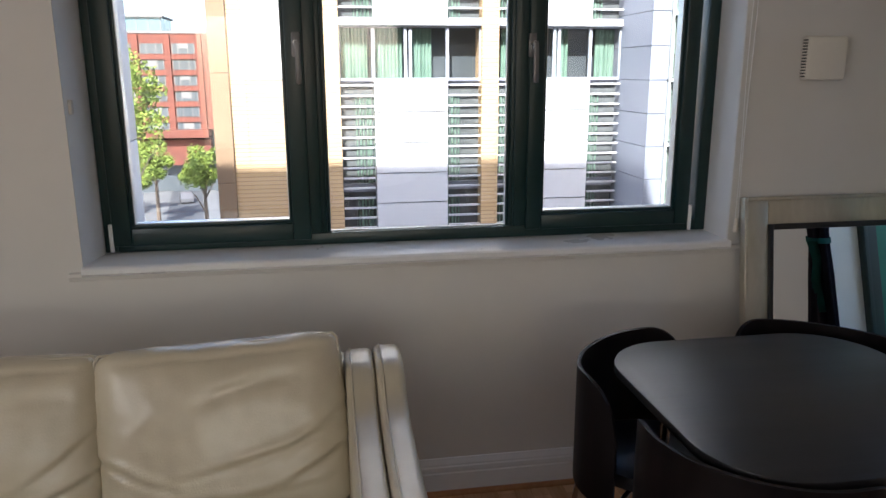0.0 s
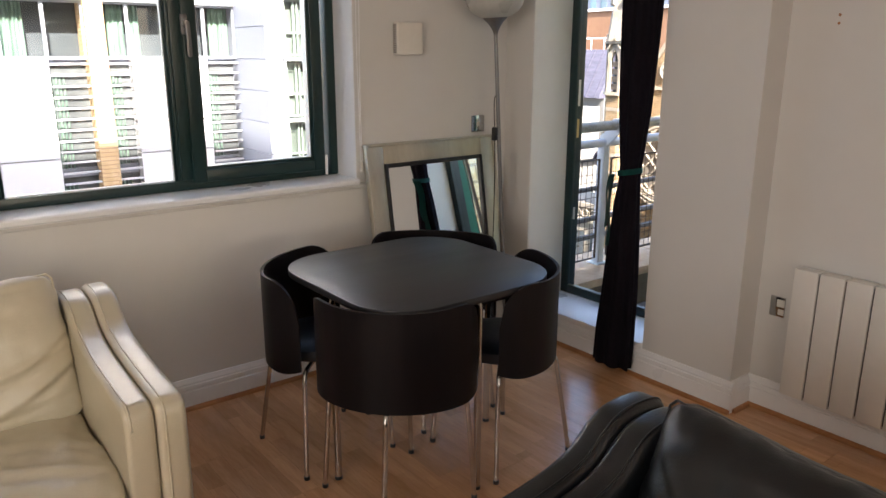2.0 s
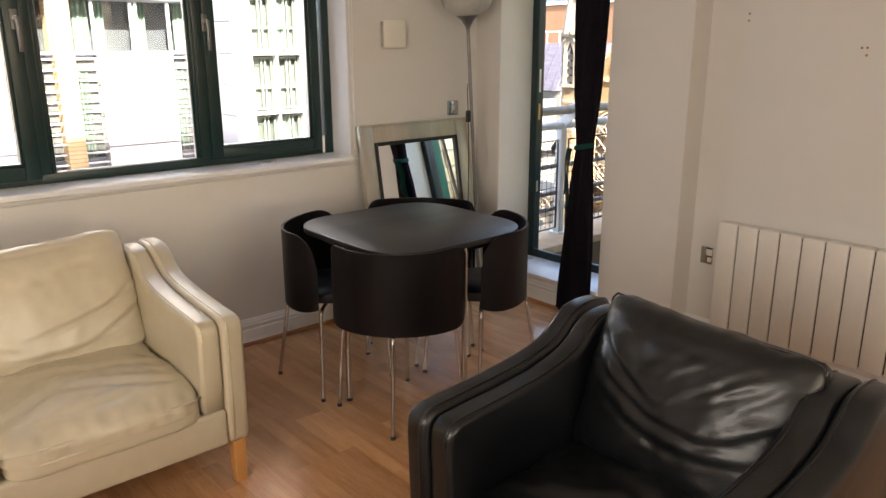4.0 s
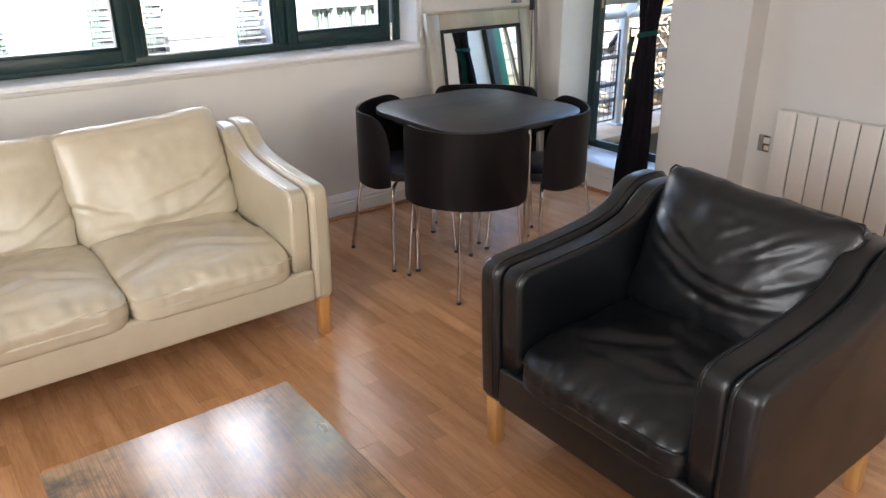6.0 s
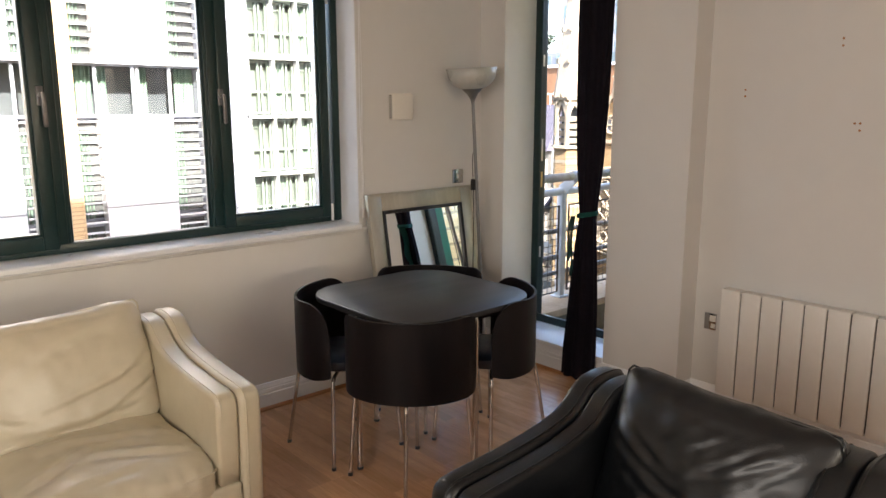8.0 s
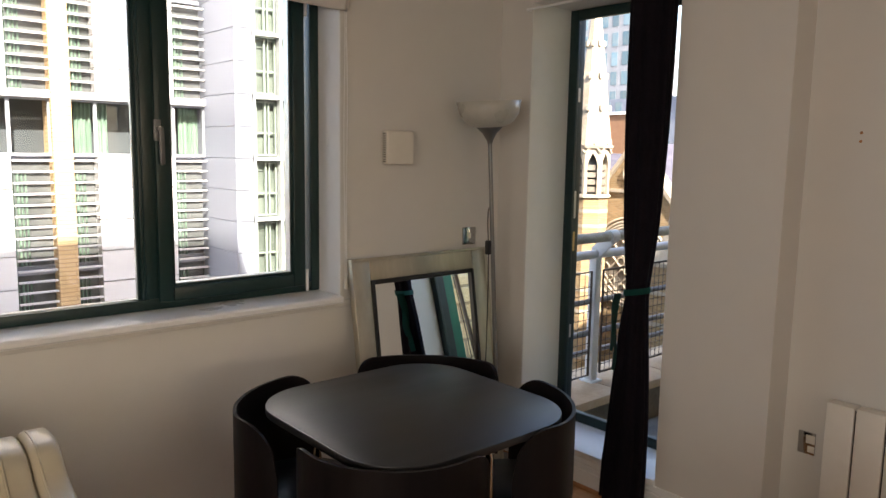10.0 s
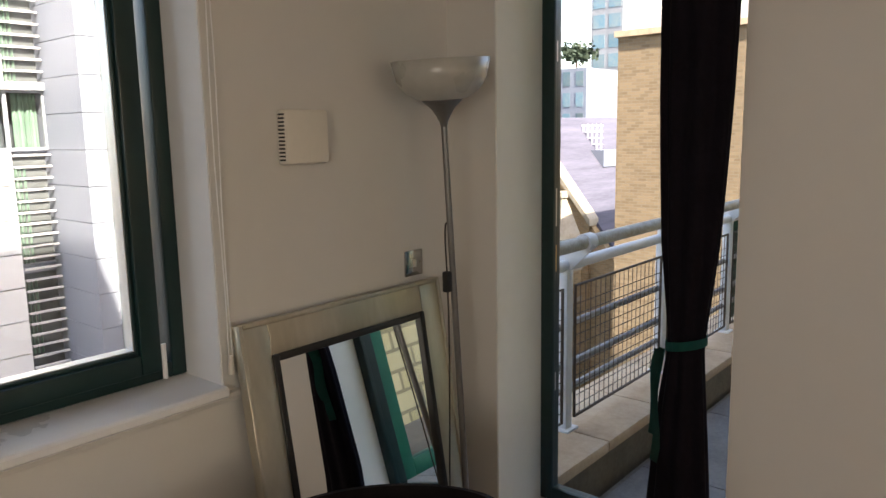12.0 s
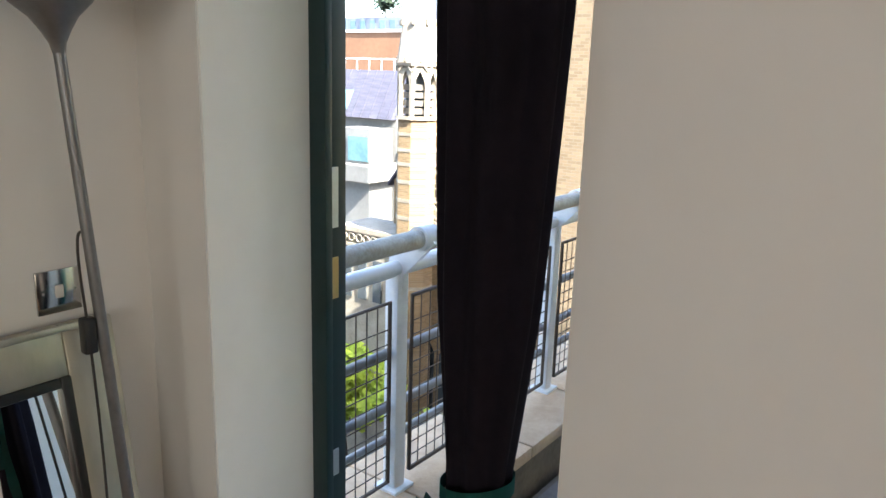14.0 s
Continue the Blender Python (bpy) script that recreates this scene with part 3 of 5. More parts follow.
for y in (1.7665, 1.80, 1.84):
    pts = [(2.762 + 0.026 * math.cos(a), y + 0.004 * math.sin(a), 2.213 + 0.028 * math.sin(a)) for a in np.linspace(0, 2 * math.pi, 21)]
    part("eyelet", tube(pts, 0.0035, 6, cap=False), M["alu"], cur, smooth="all")


# ---- sofa and armchair ----
ARM = [(0.035, 0.165), (0.02, 0.19), (0.012, 0.40)] + spline([(0.008, 0.56), (0.012, 0.60), (0.03, 0.622), (0.07, 0.632), (0.25, 0.643), (0.42, 0.662), (0.52, 0.69), (0.58, 0.735), (0.63, 0.760), (0.70, 0.765), (0.76, 0.755), (0.785, 0.72)], 4) + [(0.80, 0.45), (0.78, 0.165)]


def seating(name, at, seats, seat_w, leather, wood, label, category, depth=1.0):
    t = thing(name, at, label, category)
    hw = seats * seat_w / 2
    aw = 0.078
    for s in (-1, 1):
        inner = [(u * 1.0 + (0.012 if u < 0.4 else -0.004), z if z < 0.5 else z - 0.006) for u, z in ARM]
        a, b = sorted((s * hw, s * (hw + aw)))
        part("inner_arm_panel", prism([(u * depth, max(z, 0.30)) for u, z in inner], "x", a, b, 0.018, 4), leather, t, smooth="all")
        a, b = sorted((s * (hw + aw + 0.002), s * (hw + 2 * aw + 0.002)))
        outer = part("outer_arm_panel", prism([(u * depth, z) for u, z in ARM], "x", a, b, 0.02, 4), leather, t, smooth="all")
        for xx, outl in ((a + 0.019 if s > 0 else b - 0.019, ARM[1:-1]), (s * (hw + 0.016), inner[4:-2])):
            part("piping", tube([(xx, u * depth + (-0.0005 if z < 0.6 else 0), z + (0.0008 if z >= 0.6 else 0)) for u, z in outl], 0.0028, 6), leather, t, smooth="all")
    part("apron", rbox(-hw - aw, 0.018, 0.17, hw + aw, 0.10, 0.302, 0.014, 3), leather, t, smooth="all")
    part("base", rbox(-hw - aw, 0.08, 0.175, hw + aw, 0.76 * depth, 0.300, 0.01, 2), leather, t, smooth="all")
    part("back_panel", rbox(-hw - aw, 0.68 * depth, 0.17, hw + aw, 0.79 * depth, 0.735, 0.02, 3), leather, t, smooth="all")
    soft = seats == 1
    for k in range(seats):
        cx = -hw + seat_w * (k + 0.5)
        m = -1 if k else 1
        folds = ((-0.35 * m, -0.45, 0.7, 0.055, 0.30 * m, 0.25, 0.010), (0.45 * m, -0.25, 0.55, 0.05, -0.5 * m, 0.3, 0.008), (0.0, 0.15, 0.8, 0.08, 0.15 * m, -0.2, 0.008), (0.1 * m, -0.72, 0.6, 0.04, 0.1, 0.2, 0.007), (0.4 * m, 0.5, 0.6, 0.06, 0.4 * m, 0.3, 0.006))
        if soft:
            folds = ((-0.35, -0.3, 0.5, 0.07, 0.5, 0.5, 0.007), (0.3, -0.15, 0.5, 0.07, -0.35, 0.4, 0.007), (0.05, -0.5, 0.6, 0.06, 0.15, 0.3, 0.006), (-0.1, 0.2, 0.5, 0.08, -0.25, 0.5, 0.006), (0.5, -0.55, 0.3, 0.05, 0.9, 0.0, 0.005), (-0.6, -0.6, 0.3, 0.05, -0.9, 0.0, 0.005))
        c = part("seat_cushion", cushion(seat_w + 0.004, 0.60, 0.135, 44, 9.0, 0.72, 0.026, 0.007, seed=k + 3, droop=0.018, folds=folds, puckers=0.006 if soft else 0.005), leather, t, smooth="all", at=pose(cx, 0.303, 0.362, 2.5))
        part("piping", tube([(u * (seat_w / 2 - 0.006), -0.291 + 0.02 * max(0, (abs(u) - 0.88) / 0.12) ** 2, 0.028 - 0.004 * abs(u)) for u in np.linspace(-1, 1, 25)], 0.0035, 6), leather, c, smooth="all")
        folds = ((-0.45 * m, -0.25, 0.7, 0.035, -0.35 * m, 0.15, 0.008), (0.75, -0.45, 0.35, 0.04, 0.7, 0.2, 0.010), (0.70, -0.12, 0.35, 0.035, 0.9, 0.2, 0.007), (-0.75, -0.35, 0.35, 0.04, -0.7, 0.2, 0.008), (0.1, -0.75, 0.8, 0.05, 0.05, 0.15, 0.007), (0.2, 0.5, 0.6, 0.08, 0.25, -0.3, 0.006), (0.0, 0.85, 0.9, 0.035, 0.0, 0.0, 0.005))
        if soft:
            folds = ((-0.15, -0.22, 0.9, 0.045, -0.25, 0.45, 0.0056), (0.0, -0.45, 0.9, 0.05, -0.1, 0.4, 0.0062), (-0.45, 0.1, 0.5, 0.05, -0.75, 0.6, 0.005), (0.25, 0.28, 0.26, 0.045, 1.1, 0.3, 0.0056), (0.02, 0.36, 0.24, 0.045, 1.2, 0.2, 0.005), (0.48, 0.35, 0.24, 0.045, 0.9, 0.2, 0.0043), (0.65, -0.05, 0.35, 0.055, 0.8, 0.3, 0.0043), (-0.1, 0.68, 0.6, 0.05, 0.1, -0.2, 0.0031), (0.1, 0.05, 0.4, 0.03, 0.6, 0.5, 0.003), (-0.3, 0.3, 0.3, 0.03, 1.0, 0.2, 0.003), (0.6, 0.2, 0.25, 0.03, 1.4, 0.2, 0.0035))
        wd, ht, th = (seat_w + 0.055, 0.45, 0.19) if soft else (seat_w + (-0.02, 0.040)[k], 0.46, 0.175)
        cx += 0 if soft else (-0.012, -0.018)[k]
        b = part("back_cushion", cushion(wd, ht, th, 48, 9.0, 0.32 if soft else 0.5, 0.03 if soft else 0.022, 0.0075 if soft else 0.005, seed=k + 11, pinch=0.045 if soft else 0.012, folds=folds), leather, t, smooth="all", at=pose(cx, 0.600 if soft else 0.612, 0.618 if soft else (0.596, 0.606)[k], 71 if soft else 74) @ pose(0.012 if soft else 0, -0.018 if soft else 0, 0, 0, 0, -2.5 if soft else (-0.6, 2.6)[k]))
        rim = [(-0.97, 0.0), (-0.97, 0.9), (-0.93, 0.97), (0.93, 0.97), (0.97, 0.9), (0.97, 0.0)]
        pinch = 0.045 if soft else 0.012
        pts = []
        for (u0, v0), (u1, v1) in zip(rim, rim[1:]):
            for i in range(8):
                u, v = u0 + (u1 - u0) * i / 8, v0 + (v1 - v0) * i / 8
                pts.append((u * wd / 2 * (1 - pinch * (1 - v * v)), v * ht / 2 * (1 - pinch * (1 - u * u)), th * (0.15 if soft else 0.24)))
        part("piping", tube(pts, 0.0032, 6), leather, b, smooth="all")
    for sx in (-1, 1):
        for y in (0.055, 0.70 * depth):
            x = sx * (hw + 2 * aw - 0.035)
            leg = bmesh.new()
            vs = box(leg, x - 0.024, y - 0.022, 0, x + 0.024, y + 0.022, 0.172)
            for v in vs[:4]:
                v.co.x = x + (v.co.x - x) * 0.8
                v.co.y = y + (v.co.y - y) * 0.8 + (0.03 if y > 0.3 else 0)
            bmesh.ops.bevel(leg, geom=leg.edges[:], offset=0.003, segments=2, profile=0.5, affect="EDGES")
            part("leg", leg, wood, t, smooth=True)
    return t


seating("sofa", pose(-0.163, 1.575, 0), 2, 0.593, M["cream"], M["cherryleg"], "cream leather two-seat sofa with piped cushions on wooden legs", "sofa")
seating("armchair", pose(0.585, 0.283, 0, 0, 0, -90), 1, 0.56, M["leather"], M["oakleg"], "black leather armchair with creased loose cushions on light oak legs", "armchair", 0.98)

# ---- coffee table ----
woodtop = surf("rustic_table_laminate", (0.12, 0.066, 0.034), (0.37, 0.215, 0.105), 5.5, 0.27, 0.36, 0.0, 60, stretch=(1.1, 0.75, 1), coat=1.0)
nt = woodtop.node_tree
n_, L_ = nt.nodes, nt.links
blot, br, mixn, tcn = n_.new("ShaderNodeTexNoise"), n_.new("ShaderNodeValToRGB"), n_.new("ShaderNodeMix"), n_.new("ShaderNodeTexCoord")
gmap, grain, gr_, gmix, gb_ = n_.new("ShaderNodeMapping"), n_.new("ShaderNodeTexNoise"), n_.new("ShaderNodeMapRange"), n_.new("ShaderNodeMix"), n_.new("ShaderNodeBump")
blot.inputs["Scale"].default_value, blot.inputs["Detail"].default_value, blot.inputs["Roughness"].default_value = 5.0, 9, 0.66
br.color_ramp.elements[0].position, br.color_ramp.elements[1].position = 0.54, 0.66
mixn.data_type = gmix.data_type = "RGBA"
gmix.blend_type = "MULTIPLY"
gmix.inputs["Factor"].default_value = 1.0
src_ = n_["Principled BSDF"].inputs["Base Color"].links[0].from_socket
# fine sawn grooves along the length
gmap.inputs["Scale"].default_value = (1.0, 0.03, 1.0)
grain.inputs["Scale"].default_value, grain.inputs["Detail"].default_value, grain.inputs["Distortion"].default_value = 230.0, 3, 0.15
L_.new(tcn.outputs["Object"], gmap.inputs[0]), L_.new(gmap.outputs[0], grain.inputs["Vector"])
gr_.inputs[1].default_value, gr_.inputs[2].default_value, gr_.inputs[3].default_value, gr_.inputs[4].default_value = 0.38, 0.55, 0.66, 1.10
L_.new(grain.outputs[0], gr_.inputs[0])
L_.new(src_, gmix.inputs["A"]), L_.new(gr_.outputs[0], gmix.inputs["B"])
L_.new(tcn.outputs["Object"], blot.inputs["Vector"]), L_.new(blot.outputs[0], br.inputs[0]), L_.new(br.outputs[0], mixn.inputs["Factor"])
L_.new(gmix.outputs["Result"], mixn.inputs["A"])
mixn.inputs["B"].default_value = (0.030, 0.024, 0.020, 1)
L_.new(mixn.outputs["Result"], n_["Principled BSDF"].inputs["Base Color"])
gb_.inputs["Strength"].default_value, gb_.inputs["Distance"].default_value = 0.35, 0.0008
L_.new(grain.outputs[0], gb_.inputs["Height"]), L_.new(gb_.outputs[0], n_["Principled BSDF"].inputs["Normal"])
ct = thing("coffee_table", (-0.30, 0.20, 0), "rustic brown wood-effect coffee table with a black frame", "coffee table")
part("tabletop", rbox(-0.28, -0.53, 0.435, 0.28, 0.53, 0.46, 0.0025), woodtop, ct, smooth=True)
for sx in (-1, 1):
    for sy in (-1, 1):
        part("leg", rbox(sx * 0.255 - 0.0125, sy * 0.505 - 0.0125, 0, sx * 0.255 + 0.0125, sy * 0.505 + 0.0125, 0.435, 0.002), M["black"], ct, smooth=True)
    part("rail", rbox(sx * 0.255 - 0.0125, -0.4925, 0.41, sx * 0.255 + 0.0125, 0.4925, 0.435, 0.002), M["black"], ct, smooth=True)
part("shelf", rbox(-0.255, -0.50, 0.12, 0.255, 0.50, 0.138, 0.002), woodtop, ct, smooth=True)


# ---- dining table and chairs ----
TX, TY, TH = 1.55, 1.88, 0.735


def squircle(hw, r, n=14):
    out = []
    for k, (sx, sy) in enumerate(((1, 1), (-1, 1), (-1, -1), (1, -1))):
        for i in range(n + 1):
            a = math.pi / 2 * (k + i / n)
            out.append((sx * (hw - r) + r * math.cos(a), sy * (hw - r) + r * math.sin(a)))
    return out


dt = thing("dining_table", (TX, TY, 0), "black square dining table with rounded corners on four chrome legs", "dining table")
part("tabletop", prism(squircle(0.396, 0.205), "z", TH - 0.024, TH, 0.003), M["tabletop"], dt, smooth=True)
part("frame", prism(squircle(0.33, 0.18), "z", TH - 0.062, TH - 0.024, 0.0), M["blackwood"], dt, smooth=True)
for dx, dy in ((1, 0), (-1, 0), (0, 1), (0, -1)):
    x, y = dx * 0.355, dy * 0.355
    leg = part("leg", tube([(x, y, 0.008), (x, y, TH - 0.06), (x * 0.99, y * 0.99, TH - 0.035), (x * 0.94, y * 0.94, TH - 0.027)], 0.0125, 14), M["chrome"], dt, "chrome tube leg", smooth=True)
    part("foot", tube([(x, y, 0), (x, y, 0.012)], 0.014, 12), M["black"], leg, smooth=True)


def shell_chair():
    t = thing("dining_chair", (0, 0, 0), "black curved plywood dining chair with chrome legs, pushed under table", "chair", "chairs round the table")
    # curved shell, open towards +x +y
    bm = bmesh.new()
    outer, inner = [], []
    n = 44
    for k in range(n + 1):
        th = radians(-90 + 180 * k / n)
        ru, rv_ = 0.205, 0.272
        a = th
        e = abs(th) / radians(90)
        top = 0.738 + 0.018 * e**2 - 0.16 * (1 - math.sqrt(max(0, 1 - (max(0, e - 0.60) / 0.40) ** 2.2)))
        bot = 0.405 + 0.018 * max(0, (e - 0.66) / 0.34) ** 2
        for lst, dr in ((outer, 0), (inner, 0.011)):
            u, w = (ru - dr) * math.cos(a), (rv_ - dr) * math.sin(a)
            lst.append([bm.verts.new((-(u + w) * 0.7071, -(u - w) * 0.7071, bot + (top - bot) * j / 6)) for j in range(7)])
    for k in range(n):
        for j in range(6):
            bm.faces.new((outer[k][j], outer[k + 1][j], outer[k + 1][j + 1], outer[k][j + 1]))
            bm.faces.new((inner[k][j], inner[k][j + 1], inner[k + 1][j + 1], inner[k + 1][j]))
        bm.faces.new((outer[k][6], outer[k + 1][6], inner[k + 1][6], inner[k][6]))
        bm.faces.new((outer[k][0], inner[k][0], inner[k + 1][0], outer[k + 1][0]))
    for k in (0, n):
        for j in range(6):
            bm.faces.new((outer[k][j], outer[k][j + 1], inner[k][j + 1], inner[k][j]))
    bmesh.ops.recalc_face_normals(bm, faces=bm.faces[:])
    part("backrest", bm, M["blackwood"], t, "black-stained curved plywood back", smooth=True)
    st = part("seat", lathe([(0, 0.415), (0.16, 0.415), (0.185, 0.425), (0.192, 0.44), (0.188, 0.465), (0.16, 0.478), (0.1, 0.482), (0, 0.482)], 40), M["seatblack"], t, "black padded seat", smooth=True)
    for sx in (-1, 1):
        for sy in (-1, 1):
            x, y = 0.188 * sx, 0.188 * sy
            o = 0.0 if sx + sy < 0 else 0.020
            leg = part("leg", tube(spline([(0.08 * sx, 0.08 * sy, 0.405), ((0.128 + o) * sx, (0.128 + o) * sy, 0.403), ((0.143 + o) * sx, (0.143 + o) * sy, 0.382), ((0.150 + o) * sx, (0.150 + o) * sy, 0.33), (x, y, 0.012)], 4), 0.0085, 10), M["chrome"], t, "thin chrome leg", smooth=True)
            part("foot", tube([(x, y, 0), (x, y, 0.014)], 0.0105, 10), M["black"], leg, smooth=True)
    return t


first = shell_chair()
CH = [(1.317, 1.673, 0), (1.812, 1.692, 90), (1.825, 2.145, 180), (1.288, 2.132, 270)]
first.matrix_basis = pose(CH[0][0], CH[0][1], 0, 0, 0, CH[0][2])
for x, y, rz in CH[1:]:
    copy_thing(first, pose(x, y, 0, 0, 0, rz))

# ---- leaning framed mirror ----
MW, MH = 0.80, 1.09
mir = thing("leaning_mirror", pose(1.868 + MW / 2, 2.560, 0.0, -9.0), "mirror in a wide champagne metallic frame leaning on the wall", "mirror")
ff = bmesh.new()
for b in ((-MW / 2, -0.012, 0, -MW / 2 + 0.096, 0.018, MH), (MW / 2 - 0.096, -0.012, 0, MW / 2, 0.018, MH), (-MW / 2 + 0.096, -0.012, 0, MW / 2 - 0.096, 0.018, 0.1), (-MW / 2 + 0.096, -0.012, MH - 0.1, MW / 2 - 0.096, 0.018, MH)):
    rbox(*b, r=0.004, bm=ff)
part("frame", ff, M["champagne"], mir, smooth=True)
part("outer_lip", frame_ring(-MW / 2 - 0.001, -0.0, MW / 2 + 0.001, MH + 0.001, -0.020, -0.010, 0.014), M["champagne"], mir, smooth=True)
part("inner_moulding", frame_ring(-MW / 2 + 0.094, 0.098, MW / 2 - 0.094, MH - 0.098, -0.018, 0.012, 0.021), M["blacktrim"], mir, "black inner moulding", smooth=True)
part("glass", boxes((-MW / 2 + 0.11, -0.004, 0.11, MW / 2 - 0.11, 0.0, MH - 0.11)), M["mirror"], mir, "mirror glass")

# ---- floor lamp ----
lamp = thing("floor_lamp", (2.655, 2.575, 0), "silver uplighter floor lamp with a frosted bowl shade, unlit", "floor lamp")
tilt = pose(0, 0, 0, 0.2, -4.2, 0)
part("base", lathe([(0, 0.0), (0.115, 0.0), (0.118, 0.008), (0.105, 0.018), (0.03, 0.026), (0.012, 0.034), (0, 0.034)], 40), M["lampmetal"], lamp, smooth=True)
part("pole", tube([(0, 0, 0.02), (0, 0, 0.86), (0, 0, 1.60)], [0.0105, 0.0105, 0.0095], 14), M["lampmetal"], lamp, smooth=True, at=tilt)
part("neck", lathe([(0.010, 1.585), (0.013, 1.60), (0.022, 1.618), (0.036, 1.640), (0.060, 1.662), (0.062, 1.666), (0, 1.666)], 40), M["lampmetal"], lamp, smooth="all", at=tilt)
part("shade", lathe([(0.05, 1.664), (0.075, 1.668), (0.11, 1.688), (0.135, 1.72), (0.150, 1.782), (0.147, 1.783), (0.131, 1.723), (0.107, 1.693), (0.07, 1.673), (0, 1.672)], 56), M["shade"], lamp, "frosted glass bowl shade", smooth="all", at=tilt)
cab = spline([(-0.096, 0.002, 1.285), (-0.108, 0.002, 1.278), (-0.110, 0.002, 1.22), (-0.103, 0.002, 1.10), (-0.094, 0.006, 0.9), (-0.088, 0.014, 0.65), (-0.085, 0.02, 0.35), (-0.07, 0.01, 0.05)], 5)
part("cable", tube(cab, 0.0028, 6), M["cable"], lamp, smooth="all")
part("switch", rbox(-0.116, -0.010, 1.065, -0.092, 0.014, 1.132, 0.005), M["black"], lamp, "black inline switch", smooth=True)

# ---- fittings on the walls ----
VENT = surf("off_white_vent_plastic", (0.76, 0.72, 0.64), (0.79, 0.75, 0.67), 8, 0.35, 0.5)
vent = thing("wall_vent", (2.058, 2.76, 1.485), "square off-white plastic vent cover on the wall", "vent")
part("cover", rbox(0.0, -0.046, 0, 0.148, -0.0, 0.148, 0.009), VENT, vent, smooth=True)
for k in range(13):
    part("slot", boxes((-0.0008, -0.036, 0.010 + k * 0.0102, 0.003, -0.010, 0.0150 + k * 0.0102)), M["black"], vent)
PLATE = surf("polished_steel_plate", (0.42, 0.42, 0.42), (0.50, 0.50, 0.50), 12, 0.09, 0.16, metal=1.0)
sock = thing("wall_socket", (2.549, 2.76, 1.092), "brushed steel plate with one rocker switch on the wall", "switch")
part("plate", rbox(0, -0.006, 0, 0.086, 0, 0.086, 0.002), PLATE, sock, smooth=True)
part("rocker", rbox(0.035, -0.010, 0.030, 0.051, -0.005, 0.056, 0.002), M["white"], sock, smooth=True)
for x in (0.012, 0.074):
    part("screw", tube([(x, -0.0075, 0.043), (x, -0.0055, 0.043)], 0.003, 8), M["chrome"], sock)
pl = thing("spur_switch", (XR, 1.203, 0.428), "chrome fused switch plate on the wall beside the radiator", "switch")
part("plate", rbox(-0.008, -0.020, 0, 0, 0.043, 0.086, 0.002), PLATE, pl, smooth=True)
part("rocker", rbox(-0.010, -0.0195, 0.044, -0.007, 0.014, 0.076, 0.001), M["white"], pl, "white rocker", smooth=True)
part("fuse_carrier", rbox(-0.010, -0.0195, 0.010, -0.007, 0.006, 0.034, 0.001), M["white"], pl, "white fuse carrier", smooth=True)

# ---- radiator ----
RX0, RY1, RZ0, RZ1 = XR - 0.075, 1.128, 0.13, 0.670
rad = thing("radiator", (0, 0, 0), "white electric panel radiator with vertical sections hung above the skirting", "radiator")
fw = 0.1005
for k in range(9):
    y1 = RY1 - k * fw
    part("section", rbox(RX0, y1 - fw + 0.0075, RZ0, XR - 0.02, y1, RZ1, 0.0015), M["radiator"], rad, smooth=True)
part("core", boxes((RX0 + 0.012, RY1 - 9 * fw + 0.01, RZ0 + 0.01, XR - 0.022, RY1 - 0.01, RZ1 - 0.01)), M["black"], rad)
for y in (RY1 - 0.15, RY1 - 0.75):
    part("bracket", boxes((XR - 0.021, y - 0.02, RZ0 + 0.05, XR, y + 0.02, RZ1 - 0.1)), M["radiator"], rad)

# old fixing holes
for y, z, n_h in ((1.12, 1.635, 2), (0.70, 1.845, 2), (0.60, 1.485, 3)):
    hs = thing("fixing_hole", (XR, y, z), "small empty screw holes in the cream painted wall", "screw hole", "screw holes in the wall")
    for i in range(n_h):
        dy, dz = ((0, 0), (0, -0.03), (0.022, 0))[i]
        part("hole", tube([(-0.001, dy, dz), (0.0, dy, dz)], 0.0055, 10), M["bead"], hs)

# ---- balcony ----
setting("balcony_floor", boxes((DT, -0.6, -0.45, 9.5, 2.62, -0.105)), M["concrete"])
setting("balcony_parapet", boxes((DT, 2.66, -0.8, 9.5, 3.02, 0.10)), M["concrete"])
for k in range(11):
    part("coping_stone", rbox(3.165 + k * 0.56, 2.60, 0.10, 3.165 + k * 0.56 + 0.553, 3.06, 0.155, 0.008), M["stone"], bpy.data.objects["balcony_parapet"], smooth=True)
setting("wall_wing", boxes((DT, -0.8, -17, 9.5, -0.6, 9.0)), M["blockwall"])
rl = thing("balcony_railing", (0, 0, 0), "pale grey steel balcony railing with wire mesh panels", "railing")
PX = [2.70 + 1.075 * k for k in range(7)]
RYY = 2.84
for k in range(1, 6):
    x = PX[k] - 0.055
    post = part("post", rbox(x - 0.028, RYY - 0.028, 0.155, x + 0.028, RYY + 0.028, 0.93, 0.006), M["rail"], rl, smooth=True)
    part("bracket", prism([(RYY - 0.028, 0.84), (RYY - 0.035, 0.93), (RYY - 0.155, 1.05), (RYY - 0.12, 1.10), (RYY + 0.03, 0.985), (RYY + 0.03, 0.84)], "x", x - 0.007, x + 0.007, 0.001), M["rail"], post)
    part("collar", tube([(x - 0.035, RYY - 0.11, 1.065), (x + 0.035, RYY - 0.11, 1.065)], 0.040, 16), M["rail"], post, smooth=True)
    part("flange", rbox(x - 0.05, RYY - 0.05, 0.153, x + 0.05, RYY + 0.05, 0.165, 0.002), M["rail"], post)
part("top_rail", tube([(3.17, RYY - 0.11, 1.065), (9.3, RYY - 0.11, 1.065)], 0.030, 16), M["railrust"], rl, "weathered round top rail", smooth=True)
